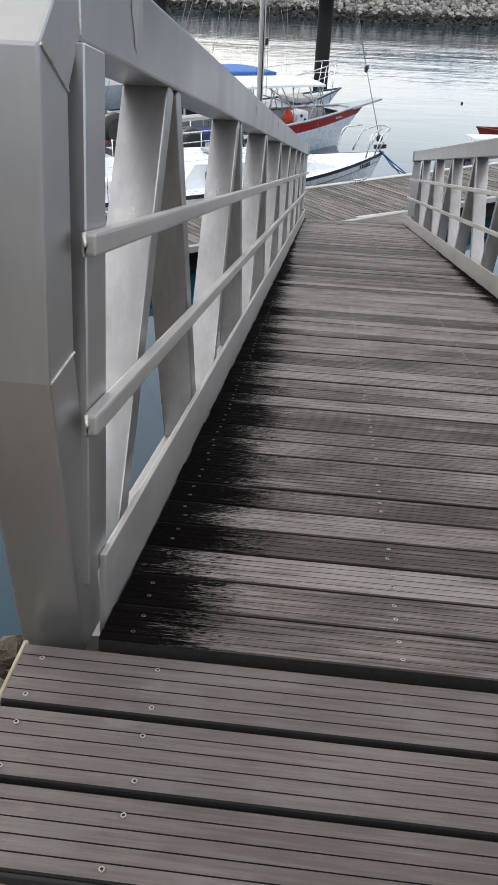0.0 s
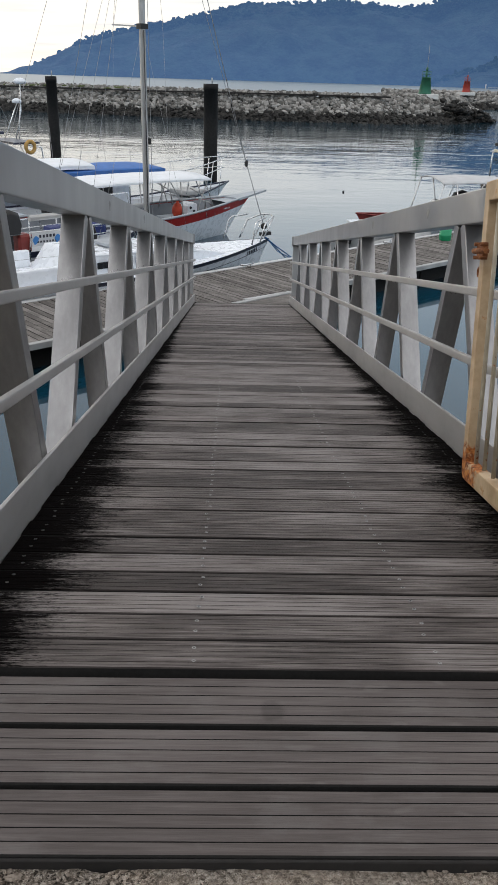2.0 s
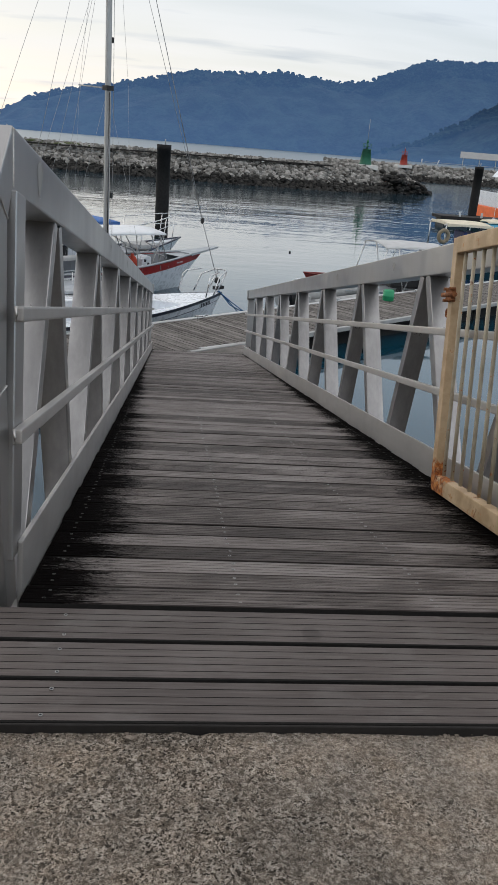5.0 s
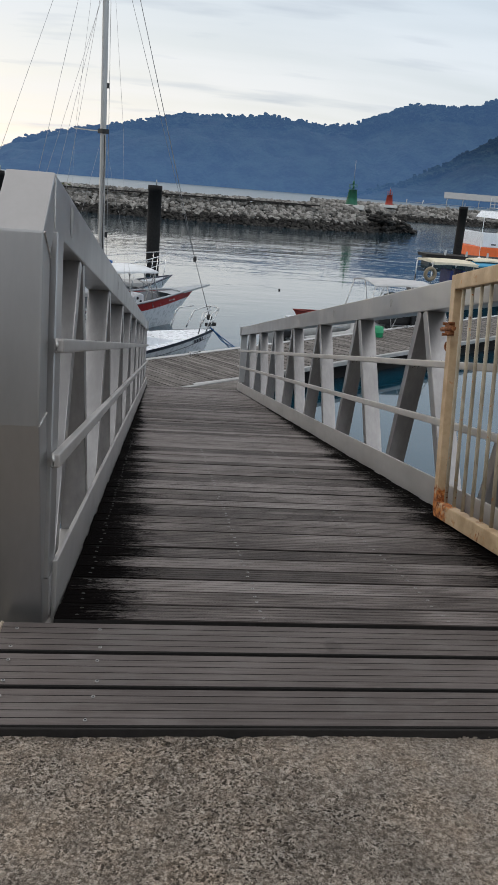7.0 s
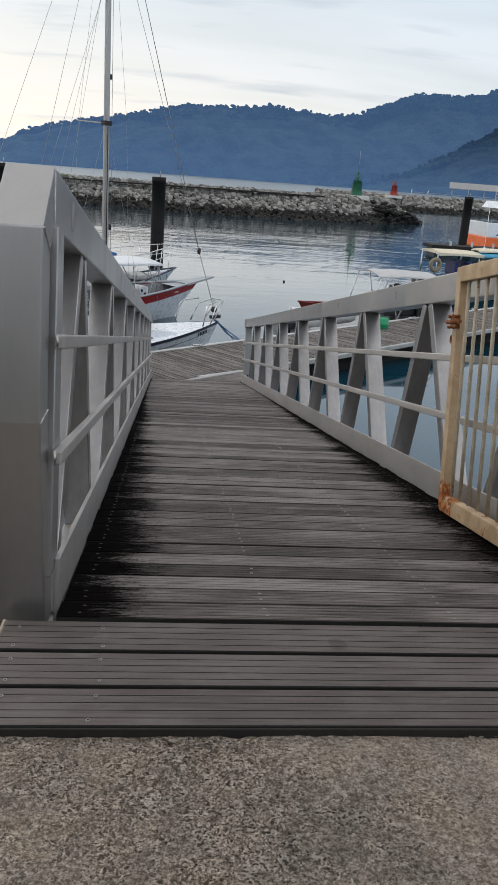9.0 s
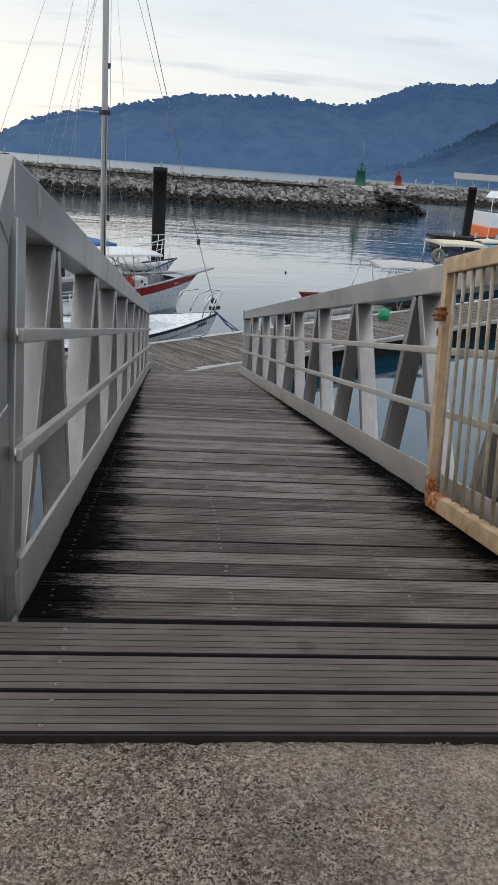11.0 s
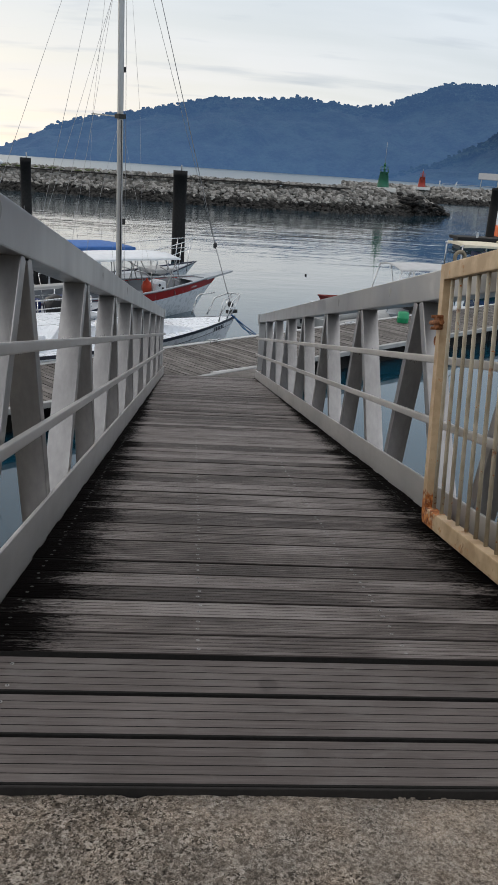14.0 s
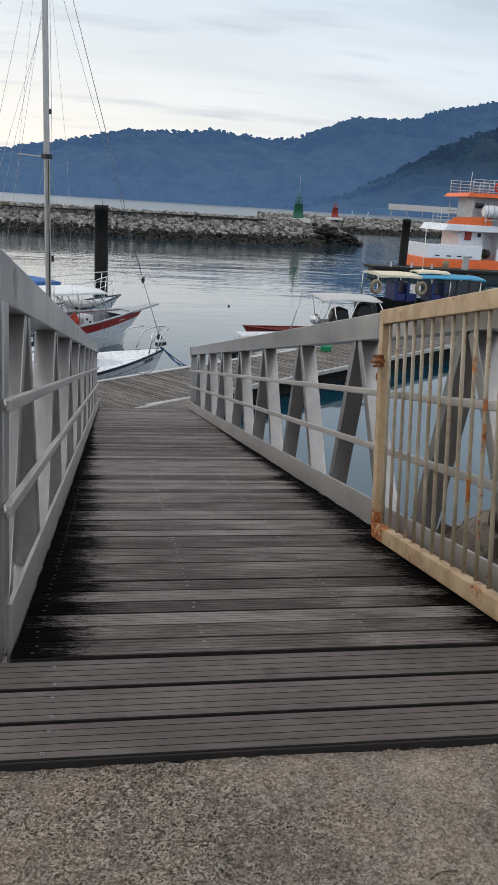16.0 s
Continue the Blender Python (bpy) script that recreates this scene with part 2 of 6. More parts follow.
def make_all_materials():
    make_wood("deck_board", (0.085, 0.073, 0.069), (0.110, 0.0955, 0.091), (0.138, 0.121, 0.116), 0.0, 0.55, 0.10)
    make_wood("gangway_board", (0.050, 0.042, 0.039), (0.128, 0.111, 0.105), (0.232, 0.211, 0.204), 1.0, 0.62, 0.36, 0.9)
    make_wood("groove", (0.022, 0.018, 0.017), (0.042, 0.036, 0.034), (0.060, 0.053, 0.050), 1.0, 0.85, 0.2)
    make_wood("pontoon_board", (0.090, 0.082, 0.076), (0.145, 0.134, 0.126), (0.235, 0.219, 0.207), 0.0, 0.8, 0.20, 0.5)
    # satin aluminium, rubbed and rain streaked
    m = Mat("aluminium", 0.36, 0.86, 0.5)
    s = m.noise(3, 6, 0.6, (1.5, 1.5, 0.35))
    g = m.noise(60, 3, 0.6, (1, 1, 0.25))
    f = m.math("ADD", m.math("MULTIPLY", s, 0.7), m.math("MULTIPLY", g, 0.3))
    m.color(m.ramp(f, [(0.25, (0.375, 0.378, 0.38)), (0.5, (0.415, 0.418, 0.423)), (0.75, (0.465, 0.468, 0.475))]))
    # patches of oxide and faint mill marks
    ox = m.noise(4, 3, 0.5, (1.0, 1.0, 0.6))
    m.rough(m.ramp(m.math("ADD", m.math("MULTIPLY", ox, 0.8), m.math("MULTIPLY", g, 0.2)), [(0.35, 0.29), (0.5, 0.35), (0.65, 0.43)]))
    m.bump(m.noise(2.5, 2, 0.5), 0.10, 0.02)
    m = Mat("aluminium_mill", 0.45, 0.8, 0.5)
    sp = m.math("ADD", m.math("MULTIPLY", m.noise(16, 6, 0.7, (1, 1, 0.5)), 0.5), m.math("MULTIPLY", m.noise(3, 4, 0.6), 0.5))
    m.color(m.ramp(sp, [(0.36, (0.275, 0.276, 0.282)), (0.5, (0.33, 0.332, 0.34)), (0.62, (0.40, 0.403, 0.412))]))
    m.rough(m.ramp(sp, [(0.38, 0.38), (0.62, 0.27)]))
    m = Mat("aluminium_dull", 0.5, 0.7, 0.5)
    m.color(m.ramp(m.noise(4, 6, 0.6, (1, 0.4, 1.5)), [(0.3, (0.385, 0.375, 0.368)), (0.7, (0.485, 0.475, 0.468))]))
    m.rough(m.ramp(m.noise(6, 5), [(0.3, 0.45), (0.7, 0.58)]))
    m = Mat("aluminium_stain", 0.6, 0.5)
    m.color(m.ramp(m.noise(14, 5), [(0.35, (0.29, 0.29, 0.28)), (0.7, (0.37, 0.37, 0.36))]))
    m = Mat("weld", 0.45, 0.9)
    m.color(m.ramp(m.noise(40, 3), [(0.3, (0.35, 0.34, 0.33)), (0.7, (0.75, 0.74, 0.72))]))
    m.bump(m.noise(120, 2), 0.5, 0.004)
    # cream gate paint with rust: rails and stiles warm, the bars greyer with pits and a few long runs
    for nm, lo, hi, spread in (("gate_paint", (0.42, 0.29, 0.165), (0.60, 0.45, 0.285), 0.03), ("gate_bar", (0.32, 0.27, 0.19), (0.45, 0.395, 0.295), 0.05)):
        m = Mat(nm, 0.5)
        wp = m.world()
        base = m.ramp(m.noise(9, 5, 0.55, None, wp), [(0.38, lo), (0.62, hi)])
        zz = m.xyz()[2]
        low = m.math("SUBTRACT", 1.0, m.math("MULTIPLY", zz, 5.5), True)
        n = m.math("ADD", m.noise(8, 7, 0.7, None, wp), m.math("MULTIPLY", low, spread))
        if nm == "gate_paint":
            # water stands in the low corners
            yy = m.xyz()[1]
            corner = m.math("ADD", m.math("MULTIPLY", m.math("SUBTRACT", yy, 1.30), 3.0, True), m.math("MULTIPLY", m.math("SUBTRACT", 0.12, yy), 3.0, True))
            n = m.math("ADD", n, m.math("MULTIPLY", m.math("MULTIPLY", corner, low), 0.42))
        if nm == "gate_bar":
            run = m.math("MULTIPLY", m.math("GREATER_THAN", m.rand(), 0.80), m.math("MULTIPLY", m.math("SUBTRACT", m.noise(3.2, 4, 0.6, None, wp), 0.40), 0.9))
            pit = m.math("MULTIPLY", m.math("GREATER_THAN", m.noise(75, 1, 0.4, None, wp), 0.70), 0.14)
            n = m.math("ADD", n, m.math("ADD", run, pit))
        mask = m.ramp(n, [(0.61, 0.0), (0.68, 1.0)])
        rust = m.ramp(m.noise(30, 5, 0.7, None, wp), [(0.40, (0.13, 0.035, 0.010)), (0.52, (0.40, 0.13, 0.030)), (0.62, (0.58, 0.24, 0.06))])
        m.color(m.mix(mask, base, rust))
        m.rough(m.mix(mask, (0.45, 0.45, 0.45), (0.9, 0.9, 0.9)))
        m.bump(m.noise(70, 4), 0.15, 0.003)
    m = Mat("rust", 0.9)
    m.color(m.ramp(m.noise(40, 6, 0.7), [(0.3, (0.06, 0.022, 0.01)), (0.55, (0.25, 0.09, 0.03)), (0.75, (0.45, 0.2, 0.07))]))
    m.bump(m.noise(90, 4), 0.5, 0.004)
    # exposed-aggregate concrete
    m = Mat("concrete", 0.92, 0, 0.2)
    big = m.noise(1.3, 6, 0.6)
    mid = m.noise(24, 6, 0.7)
    grain = m.noise(120, 5, 0.75)
    fine = m.noise(420, 2, 0.7)
    warp = m.n.new("ShaderNodeVectorMath")
    warp.operation = "ADD"
    wsc = m.n.new("ShaderNodeVectorMath")
    wsc.operation = "SCALE"
    wsc.inputs["Scale"].default_value = 0.035
    nz = m.n.new("ShaderNodeTexNoise")
    nz.inputs["Scale"].default_value, nz.inputs["Detail"].default_value = 45, 3
    m.l.new(m.co, nz.inputs["Vector"])
    m.l.new(nz.outputs["Color"], wsc.inputs[0])
    m.l.new(m.co, warp.inputs[0])
    m.l.new(wsc.outputs[0], warp.inputs[1])
    wv = warp.outputs[0]
    g = m.math("ADD", m.math("MULTIPLY", mid, 0.3), m.math("ADD", m.math("MULTIPLY", grain, 0.45), m.math("MULTIPLY", fine, 0.25)))
    paste = m.ramp(g, [(0.43, (0.13, 0.112, 0.094)), (0.48, (0.31, 0.272, 0.232)), (0.52, (0.44, 0.395, 0.345)), (0.57, (0.62, 0.575, 0.52))])
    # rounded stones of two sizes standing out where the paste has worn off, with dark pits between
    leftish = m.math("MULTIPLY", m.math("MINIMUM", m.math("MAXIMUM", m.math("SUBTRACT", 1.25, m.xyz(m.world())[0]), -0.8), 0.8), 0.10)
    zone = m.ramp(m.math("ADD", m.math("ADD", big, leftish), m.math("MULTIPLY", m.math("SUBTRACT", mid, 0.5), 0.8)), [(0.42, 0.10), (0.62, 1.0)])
    stones, domes = paste, None
    for sc, cut in ((160, 0.25), (92, 0.55)):
        d = m.voronoi(sc, "F1", "Distance", None, wv)
        cell = m.xyz(m.voronoi(sc, "F1", "Color", None, wv))
        tint = m.ramp(cell[0], [(0.0, (0.070, 0.060, 0.050)), (0.45, (0.21, 0.182, 0.150)), (0.8, (0.38, 0.335, 0.285)), (1.0, (0.66, 0.615, 0.55))])
        dome = m.ramp(d, [(0.10, 1.0), (0.55, 0.0)])
        here = m.math("MULTIPLY", m.math("GREATER_THAN", cell[1], cut), m.ramp(d, [(0.40, 1.0), (0.52, 0.0)]))
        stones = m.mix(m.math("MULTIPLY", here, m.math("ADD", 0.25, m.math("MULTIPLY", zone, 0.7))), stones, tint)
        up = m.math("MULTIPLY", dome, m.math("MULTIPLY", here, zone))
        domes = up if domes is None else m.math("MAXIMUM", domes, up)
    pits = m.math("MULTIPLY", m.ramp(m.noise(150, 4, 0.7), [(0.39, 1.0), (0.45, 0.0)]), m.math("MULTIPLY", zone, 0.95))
    col = m.mix(pits, stones, (0.030, 0.025, 0.021))
    dirt = m.ramp(m.noise(3.4, 8, 0.75), [(0.38, (0.72, 0.707, 0.693)), (0.50, (0.95, 0.92, 0.89)), (0.62, (1.09, 1.01, 0.93))])
    m.color(m.mix(1.0, col, dirt, "MULTIPLY"))
    hgt = m.math("ADD", m.math("SUBTRACT", m.math("MULTIPLY", domes, 0.8), m.math("MULTIPLY", pits, 0.6)), m.math("ADD", m.math("MULTIPLY", grain, 0.8), m.math("MULTIPLY", mid, 0.6)))
    m.bump(hgt, 1.0, 0.012)
    m = Mat("pebble", 0.9, 0, 0.15)
    m.color(m.mix(0.5, m.ramp(m.island(), [(0, (0.11, 0.092, 0.076)), (0.7, (0.24, 0.205, 0.17)), (1, (0.40, 0.355, 0.30))]), m.ramp(m.noise(140, 4), [(0.4, (0.13, 0.108, 0.088)), (0.6, (0.34, 0.295, 0.25))])))
    m.bump(m.noise(120, 4), 0.5, 0.004)
    m = Mat("crumb", 0.95, 0, 0.1)
    m.color(m.ramp(m.island(), [(0, (0.012, 0.011, 0.010)), (0.75, (0.06, 0.054, 0.046)), (1, (0.40, 0.37, 0.32))]))
    # rocks: dry granite, and the tide-wet course below
    for nm, a, c, b, rg in (("rock_dry", (0.085, 0.081, 0.074), (0.215, 0.207, 0.192), (0.37, 0.357, 0.335), 0.88), ("rock_wet", (0.007, 0.0065, 0.006), (0.018, 0.017, 0.0155), (0.042, 0.040, 0.036), 0.6), ("rock_shore", (0.040, 0.033, 0.024), (0.105, 0.090, 0.070), (0.22, 0.195, 0.16), 0.85)):
        m = Mat(nm, rg, 0, 0.25)
        wv = m.world()
        own = m.math("FRACT", m.math("ADD", m.rand(), m.island()))
        t = m.math("ADD", m.math("MULTIPLY", m.math("SUBTRACT", m.noise(1.6, 6, 0.65, None, wv), 0.5), 0.9), own)
        m.color(m.ramp(t, [(0.05, a), (0.5, c), (0.95, b)]))
        m.bump(m.noise(5, 6, 0.7, None, wv), 0.7, 0.12)
    # sea
    m = Mat("sea", 0.04, 0, 0.5)
    m.b.inputs["IOR"].default_value = 1.33
    m.b.inputs["Coat Weight"].default_value, m.b.inputs["Coat IOR"].default_value, m.b.inputs["Coat Roughness"].default_value = 0.4, 1.33, 0.04
    wv = m.world()
    sep = m.xyz(wv)
    m.color(m.ramp(m.noise(0.06, 3, 0.5, None, wv), [(0.3, (0.004, 0.034, 0.060)), (0.7, (0.008, 0.046, 0.074))]))
    patch = m.ramp(m.noise(0.05, 4, 0.6, (0.5, 1.5, 1), wv), [(0.38, 0.35), (0.60, 1.0)])
    swell = m.noise(0.45, 3, 0.55, (0.45, 1.0, 1), wv)
    wave = m.math("ADD", swell, m.math("ADD", m.math("MULTIPLY", m.noise(1.6, 3, 0.55, (0.35, 1.4, 1), wv), 0.24), m.math("MULTIPLY", m.noise(5.5, 2, 0.5, (0.45, 1.3, 1), wv), 0.03)))
    far = m.ramp(m.math("MULTIPLY", sep[1], 0.01), [(0.14, 0.06), (0.30, 0.22), (0.48, 0.70), (0.70, 1.0)])
    m.bump(m.math("MULTIPLY", wave, m.math("MULTIPLY", patch, far)), 0.55, 0.13)
    m.l.new(m.b.inputs["Normal"].links[0].from_socket, m.b.inputs["Coat Normal"])
    # beyond the breakwater the wavelets are too small to tell apart
    choppy = m.ramp(m.math("MULTIPLY", sep[1], 0.001), [(0.06, 0.04), (0.11, 0.08), (0.25, 0.30)])
    m.rough(choppy)
    m.l.new(choppy, m.b.inputs["Coat Roughness"])
    plain("white_gelcoat", (0.785, 0.82, 0.865), 0.28, 0, 0.06, 2.0, 0.0)
    plain("grey_gelcoat", (0.36, 0.39, 0.42), 0.45, 0, 0.15, 3.0, 0.05)
    plain("hull_navy", (0.02, 0.025, 0.05), 0.35, 0, 0.2, 4, 0)
    plain("hull_red", (0.36, 0.014, 0.011), 0.4, 0, 0.2, 4, 0.03)
    plain("liner_grey", (0.17, 0.185, 0.205), 0.6, 0, 0.15, 4, 0.05)
    plain("red_dull", (0.20, 0.03, 0.025), 0.6, 0, 0.25, 5, 0.05)
    plain("orange_paint", (0.85, 0.16, 0.035), 0.45, 0, 0.12, 2, 0.02)
    plain("orange_float", (0.55, 0.055, 0.02), 0.6, 0, 0.2, 8, 0.05)
    plain("canvas_white", (0.74, 0.77, 0.80), 0.85, 0, 0.08, 5, 0.12)
    plain("canvas_blue", (0.05, 0.15, 0.42), 0.8, 0, 0.15, 5, 0.12)
    plain("canvas_cream", (0.70, 0.64, 0.50), 0.7, 0, 0.1, 5, 0.1)
    plain("canvas_cyan", (0.05, 0.30, 0.50), 0.7, 0, 0.12, 5, 0.1)
    plain("seat_blue", (0.007, 0.02, 0.115), 0.6, 0, 0.2, 6, 0.05)
    plain("black_rubber", (0.014, 0.014, 0.015), 0.55, 0, 0.3, 8, 0.1)
    plain("black_plastic", (0.010, 0.010, 0.011), 0.5, 0, 0.3, 8, 0.03)
    plain("pile_steel", (0.006, 0.0055, 0.0055), 0.85, 0, 0.5, 2.5, 0.2)
    plain("stainless", (0.62, 0.63, 0.64), 0.28, 0.9, 0.1, 6, 0)
    plain("mast_grey", (0.40, 0.40, 0.395), 0.42, 0.5, 0.12, 2, 0.03)
    plain("wire", (0.32, 0.32, 0.33), 0.5, 0.3, 0.1, 6, 0)
    plain("rope_tan", (0.24, 0.20, 0.14), 0.9, 0, 0.2, 30, 0.3)
    plain("rope_blue", (0.03, 0.10, 0.24), 0.9, 0, 0.2, 30, 0.3)
    plain("trim_white", (0.50, 0.51, 0.52), 0.7, 0, 0.12, 4, 0.05)
    plain("trim_grey", (0.36, 0.37, 0.37), 0.7, 0, 0.2, 4, 0.08)
    plain("timber_edge", (0.36, 0.31, 0.24), 0.85, 0, 0.3, 8, 0.2)
    # near black, both for dirty board sides and for shade put onto under-deck parts
    plain("grime_shade", (0.008, 0.0072, 0.0066), 0.95, 0, 0.5, 30, 0.2)
    plain("wall_pale", (0.42, 0.41, 0.39), 0.9, 0, 0.2, 2, 0.1)
    plain("wall_dark", (0.11, 0.105, 0.10), 0.9, 0, 0.2, 2, 0.1)
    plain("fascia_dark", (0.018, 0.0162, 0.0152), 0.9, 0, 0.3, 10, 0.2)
    plain("beacon_green", (0.014, 0.115, 0.065), 0.5, 0, 0.2, 2, 0.03)
    plain("beacon_red", (0.30, 0.035, 0.022), 0.5, 0, 0.15, 2, 0.03)
    plain("barrel_green", (0.015, 0.30, 0.13), 0.45, 0, 0.15, 4, 0.02)
    plain("plinth", (0.58, 0.58, 0.56), 0.85, 0, 0.12, 2, 0.1)
    plain("roof_sheet", (0.27, 0.28, 0.285), 0.6, 0, 0.1, 1, 0.05)
    plain("moss", (0.07, 0.09, 0.03), 0.95, 0, 0.4, 3, 0.4)
    plain("screw_steel", (0.33, 0.33, 0.325), 0.4, 0.3, 0.25, 60, 0)
    plain("screw_old", (0.07, 0.068, 0.064), 0.6, 0.2, 0.3, 60, 0)
    plain("yellow_pad", (0.42, 0.25, 0.07), 0.7, 0, 0.2, 8, 0.05)
    plain("dark_glass", (0.012, 0.016, 0.02), 0.08, 0, 0.2, 2, 0)
    plain("sign_blue", (0.04, 0.18, 0.45), 0.5, 0, 0.1, 6, 0)
    plain("ink", (0.015, 0.016, 0.03), 0.6, 0, 0.1, 20, 0)
    # far wooded hills: kilometres of blue evening haze are put into the foliage as emission
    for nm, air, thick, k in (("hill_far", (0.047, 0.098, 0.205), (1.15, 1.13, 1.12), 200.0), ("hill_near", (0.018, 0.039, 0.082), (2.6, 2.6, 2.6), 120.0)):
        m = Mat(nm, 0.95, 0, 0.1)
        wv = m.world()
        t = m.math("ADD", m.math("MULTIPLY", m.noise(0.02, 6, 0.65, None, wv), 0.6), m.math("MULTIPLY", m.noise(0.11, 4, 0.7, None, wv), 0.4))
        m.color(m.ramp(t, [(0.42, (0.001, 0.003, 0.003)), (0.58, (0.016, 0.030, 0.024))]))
        # this haze glows stronger low down, for thicker air over the bay
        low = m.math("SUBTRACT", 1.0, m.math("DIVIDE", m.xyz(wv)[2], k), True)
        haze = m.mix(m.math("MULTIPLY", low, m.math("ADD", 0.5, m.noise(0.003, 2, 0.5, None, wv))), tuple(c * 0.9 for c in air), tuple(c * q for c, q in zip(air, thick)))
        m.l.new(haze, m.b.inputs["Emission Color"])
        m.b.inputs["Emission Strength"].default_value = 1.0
        m.bump(m.noise(0.08, 5, 0.7, None, wv), 1.0, 8.0)


make_all_materials()


# ---- mesh helpers ----
def box(bm, c, s, m=None):
    c, s = Vector(c), Vector(s) * 0.5
    vs = [Vector((c.x + sx * s.x, c.y + sy * s.y, c.z + sz * s.z)) for sx in (-1, 1) for sy in (-1, 1) for sz in (-1, 1)]
    v = [bm.verts.new(m @ p if m else p) for p in vs]
    for f in ((0, 1, 3, 2), (4, 6, 7, 5), (0, 4, 5, 1), (2, 3, 7, 6), (0, 2, 6, 4), (1, 5, 7, 3)):
        bm.faces.new([v[i] for i in f])
    return v


def beam(bm, p, q, w, d, up=(0, 0, 1)):
    """A square-edged bar from p to q, w across and d along up."""
    p, q = Vector(p), Vector(q)
    a = (q - p).normalized()
    b = a.cross(Vector(up)).normalized() * w * 0.5
    c = b.normalized().cross(a) * d * 0.5
    v = [bm.verts.new(e + i * b + j * c) for e in (p, q) for i, j in ((-1, -1), (1, -1), (1, 1), (-1, 1))]
    for f in ((3, 2, 1, 0), (4, 5, 6, 7), (0, 1, 5, 4), (1, 2, 6, 5), (2, 3, 7, 6), (3, 0, 4, 7)):
        bm.faces.new([v[i] for i in f])
    return v


def tube(bm, pts, r, seg=8, r2=None):
    pts = [Vector(p) for p in pts]
    rings = []
    ref = Vector((0, 0, 1))
    for i, p in enumerate(pts):
        a = (pts[min(i + 1, len(pts) - 1)] - pts[max(i - 1, 0)]).normalized()
        u = a.cross(ref)
        if u.length < 0.05:
            u = a.cross(Vector((1, 0, 0)))
        u.normalize()
        w = a.cross(u)
        rr = r if r2 is None else r + (r2 - r) * i / (len(pts) - 1)
        rings.append([bm.verts.new(p + rr * (math.cos(k) * u + math.sin(k) * w)) for k in (2 * math.pi * j / seg for j in range(seg))])
    for a, b in zip(rings, rings[1:]):
        for j in range(seg):
            bm.faces.new((a[j], a[(j + 1) % seg], b[(j + 1) % seg], b[j])).smooth = True
    bm.faces.new(rings[0][::-1])
    bm.faces.new(rings[-1])


def lathe(bm, prof, seg=20, m=None):
    """Turn a profile of (radius, z) round z."""
    rings = []
    for r, z in prof:
        ring = []
        for j in range(seg):
            k = 2 * math.pi * j / seg
            p = Vector((r * math.cos(k), r * math.sin(k), z))
            ring.append(bm.verts.new(m @ p if m else p))
        rings.append(ring)
    for a, b in zip(rings, rings[1:]):
        for j in range(seg):
            bm.faces.new((a[j], a[(j + 1) % seg], b[(j + 1) % seg], b[j])).smooth = True
    bm.faces.new(rings[0][::-1])
    bm.faces.new(rings[-1])


def prism(bm, poly, x0, x1):
    """A polygon in (y, z), drawn out along x."""
    a = [bm.verts.new((x0, y, z)) for y, z in poly]
    b = [bm.verts.new((x1, y, z)) for y, z in poly]
    n = len(poly)
    for i in range(n):
        bm.faces.new((a[i], a[(i + 1) % n], b[(i + 1) % n], b[i]))
    bm.faces.new(a[::-1])
    bm.faces.new(b)


def slab(bm, poly, z0, z1):
    """A polygon in (x, y), drawn out along z."""
    a = [bm.verts.new((x, y, z0)) for x, y in poly]
    b = [bm.verts.new((x, y, z1)) for x, y in poly]
    n = len(poly)
    for i in range(n):
        bm.faces.new((a[i], a[(i + 1) % n], b[(i + 1) % n], b[i]))
    bm.faces.new(a[::-1])
    bm.faces.new(b)


def ring(bm, R, r, m=None, seg=24, sides=8):
    for i in range(seg):
        for j in range(sides):
            pass
    vs = []
    for i in range(seg):
        a = 2 * math.pi * i / seg
        row = []
        for j in range(sides):
            b = 2 * math.pi * j / sides
            p = Vector(((R + r * math.cos(b)) * math.cos(a), r * math.sin(b), (R + r * math.cos(b)) * math.sin(a)))
            row.append(bm.verts.new(m @ p if m else p))
        vs.append(row)
    for i in range(seg):
        for j in range(sides):
            bm.faces.new((vs[i][j], vs[(i + 1) % seg][j], vs[(i + 1) % seg][(j + 1) % sides], vs[i][(j + 1) % sides])).smooth = True


def blob(bm, c, s, rng, rough=0.22, sub=1, m=None, smooth=False):
    """An angular stone or clump."""
    out = bmesh.ops.create_icosphere(bm, subdivisions=sub, radius=1.0)["verts"]
    off = Vector((rng.uniform(-50, 50), rng.uniform(-50, 50), rng.uniform(-50, 50)))
    turn = Euler((rng.uniform(0, 6), rng.uniform(0, 6), rng.uniform(0, 6))).to_matrix()
    for v in out:
        k = 1 + rough * 2 * noise.noise(v.co * 1.3 + off)
        p = turn @ (v.co * k)
        v.co = Vector((p.x * s[0], p.y * s[1], p.z * s[2])) + Vector(c)
    return out


ICO = {}


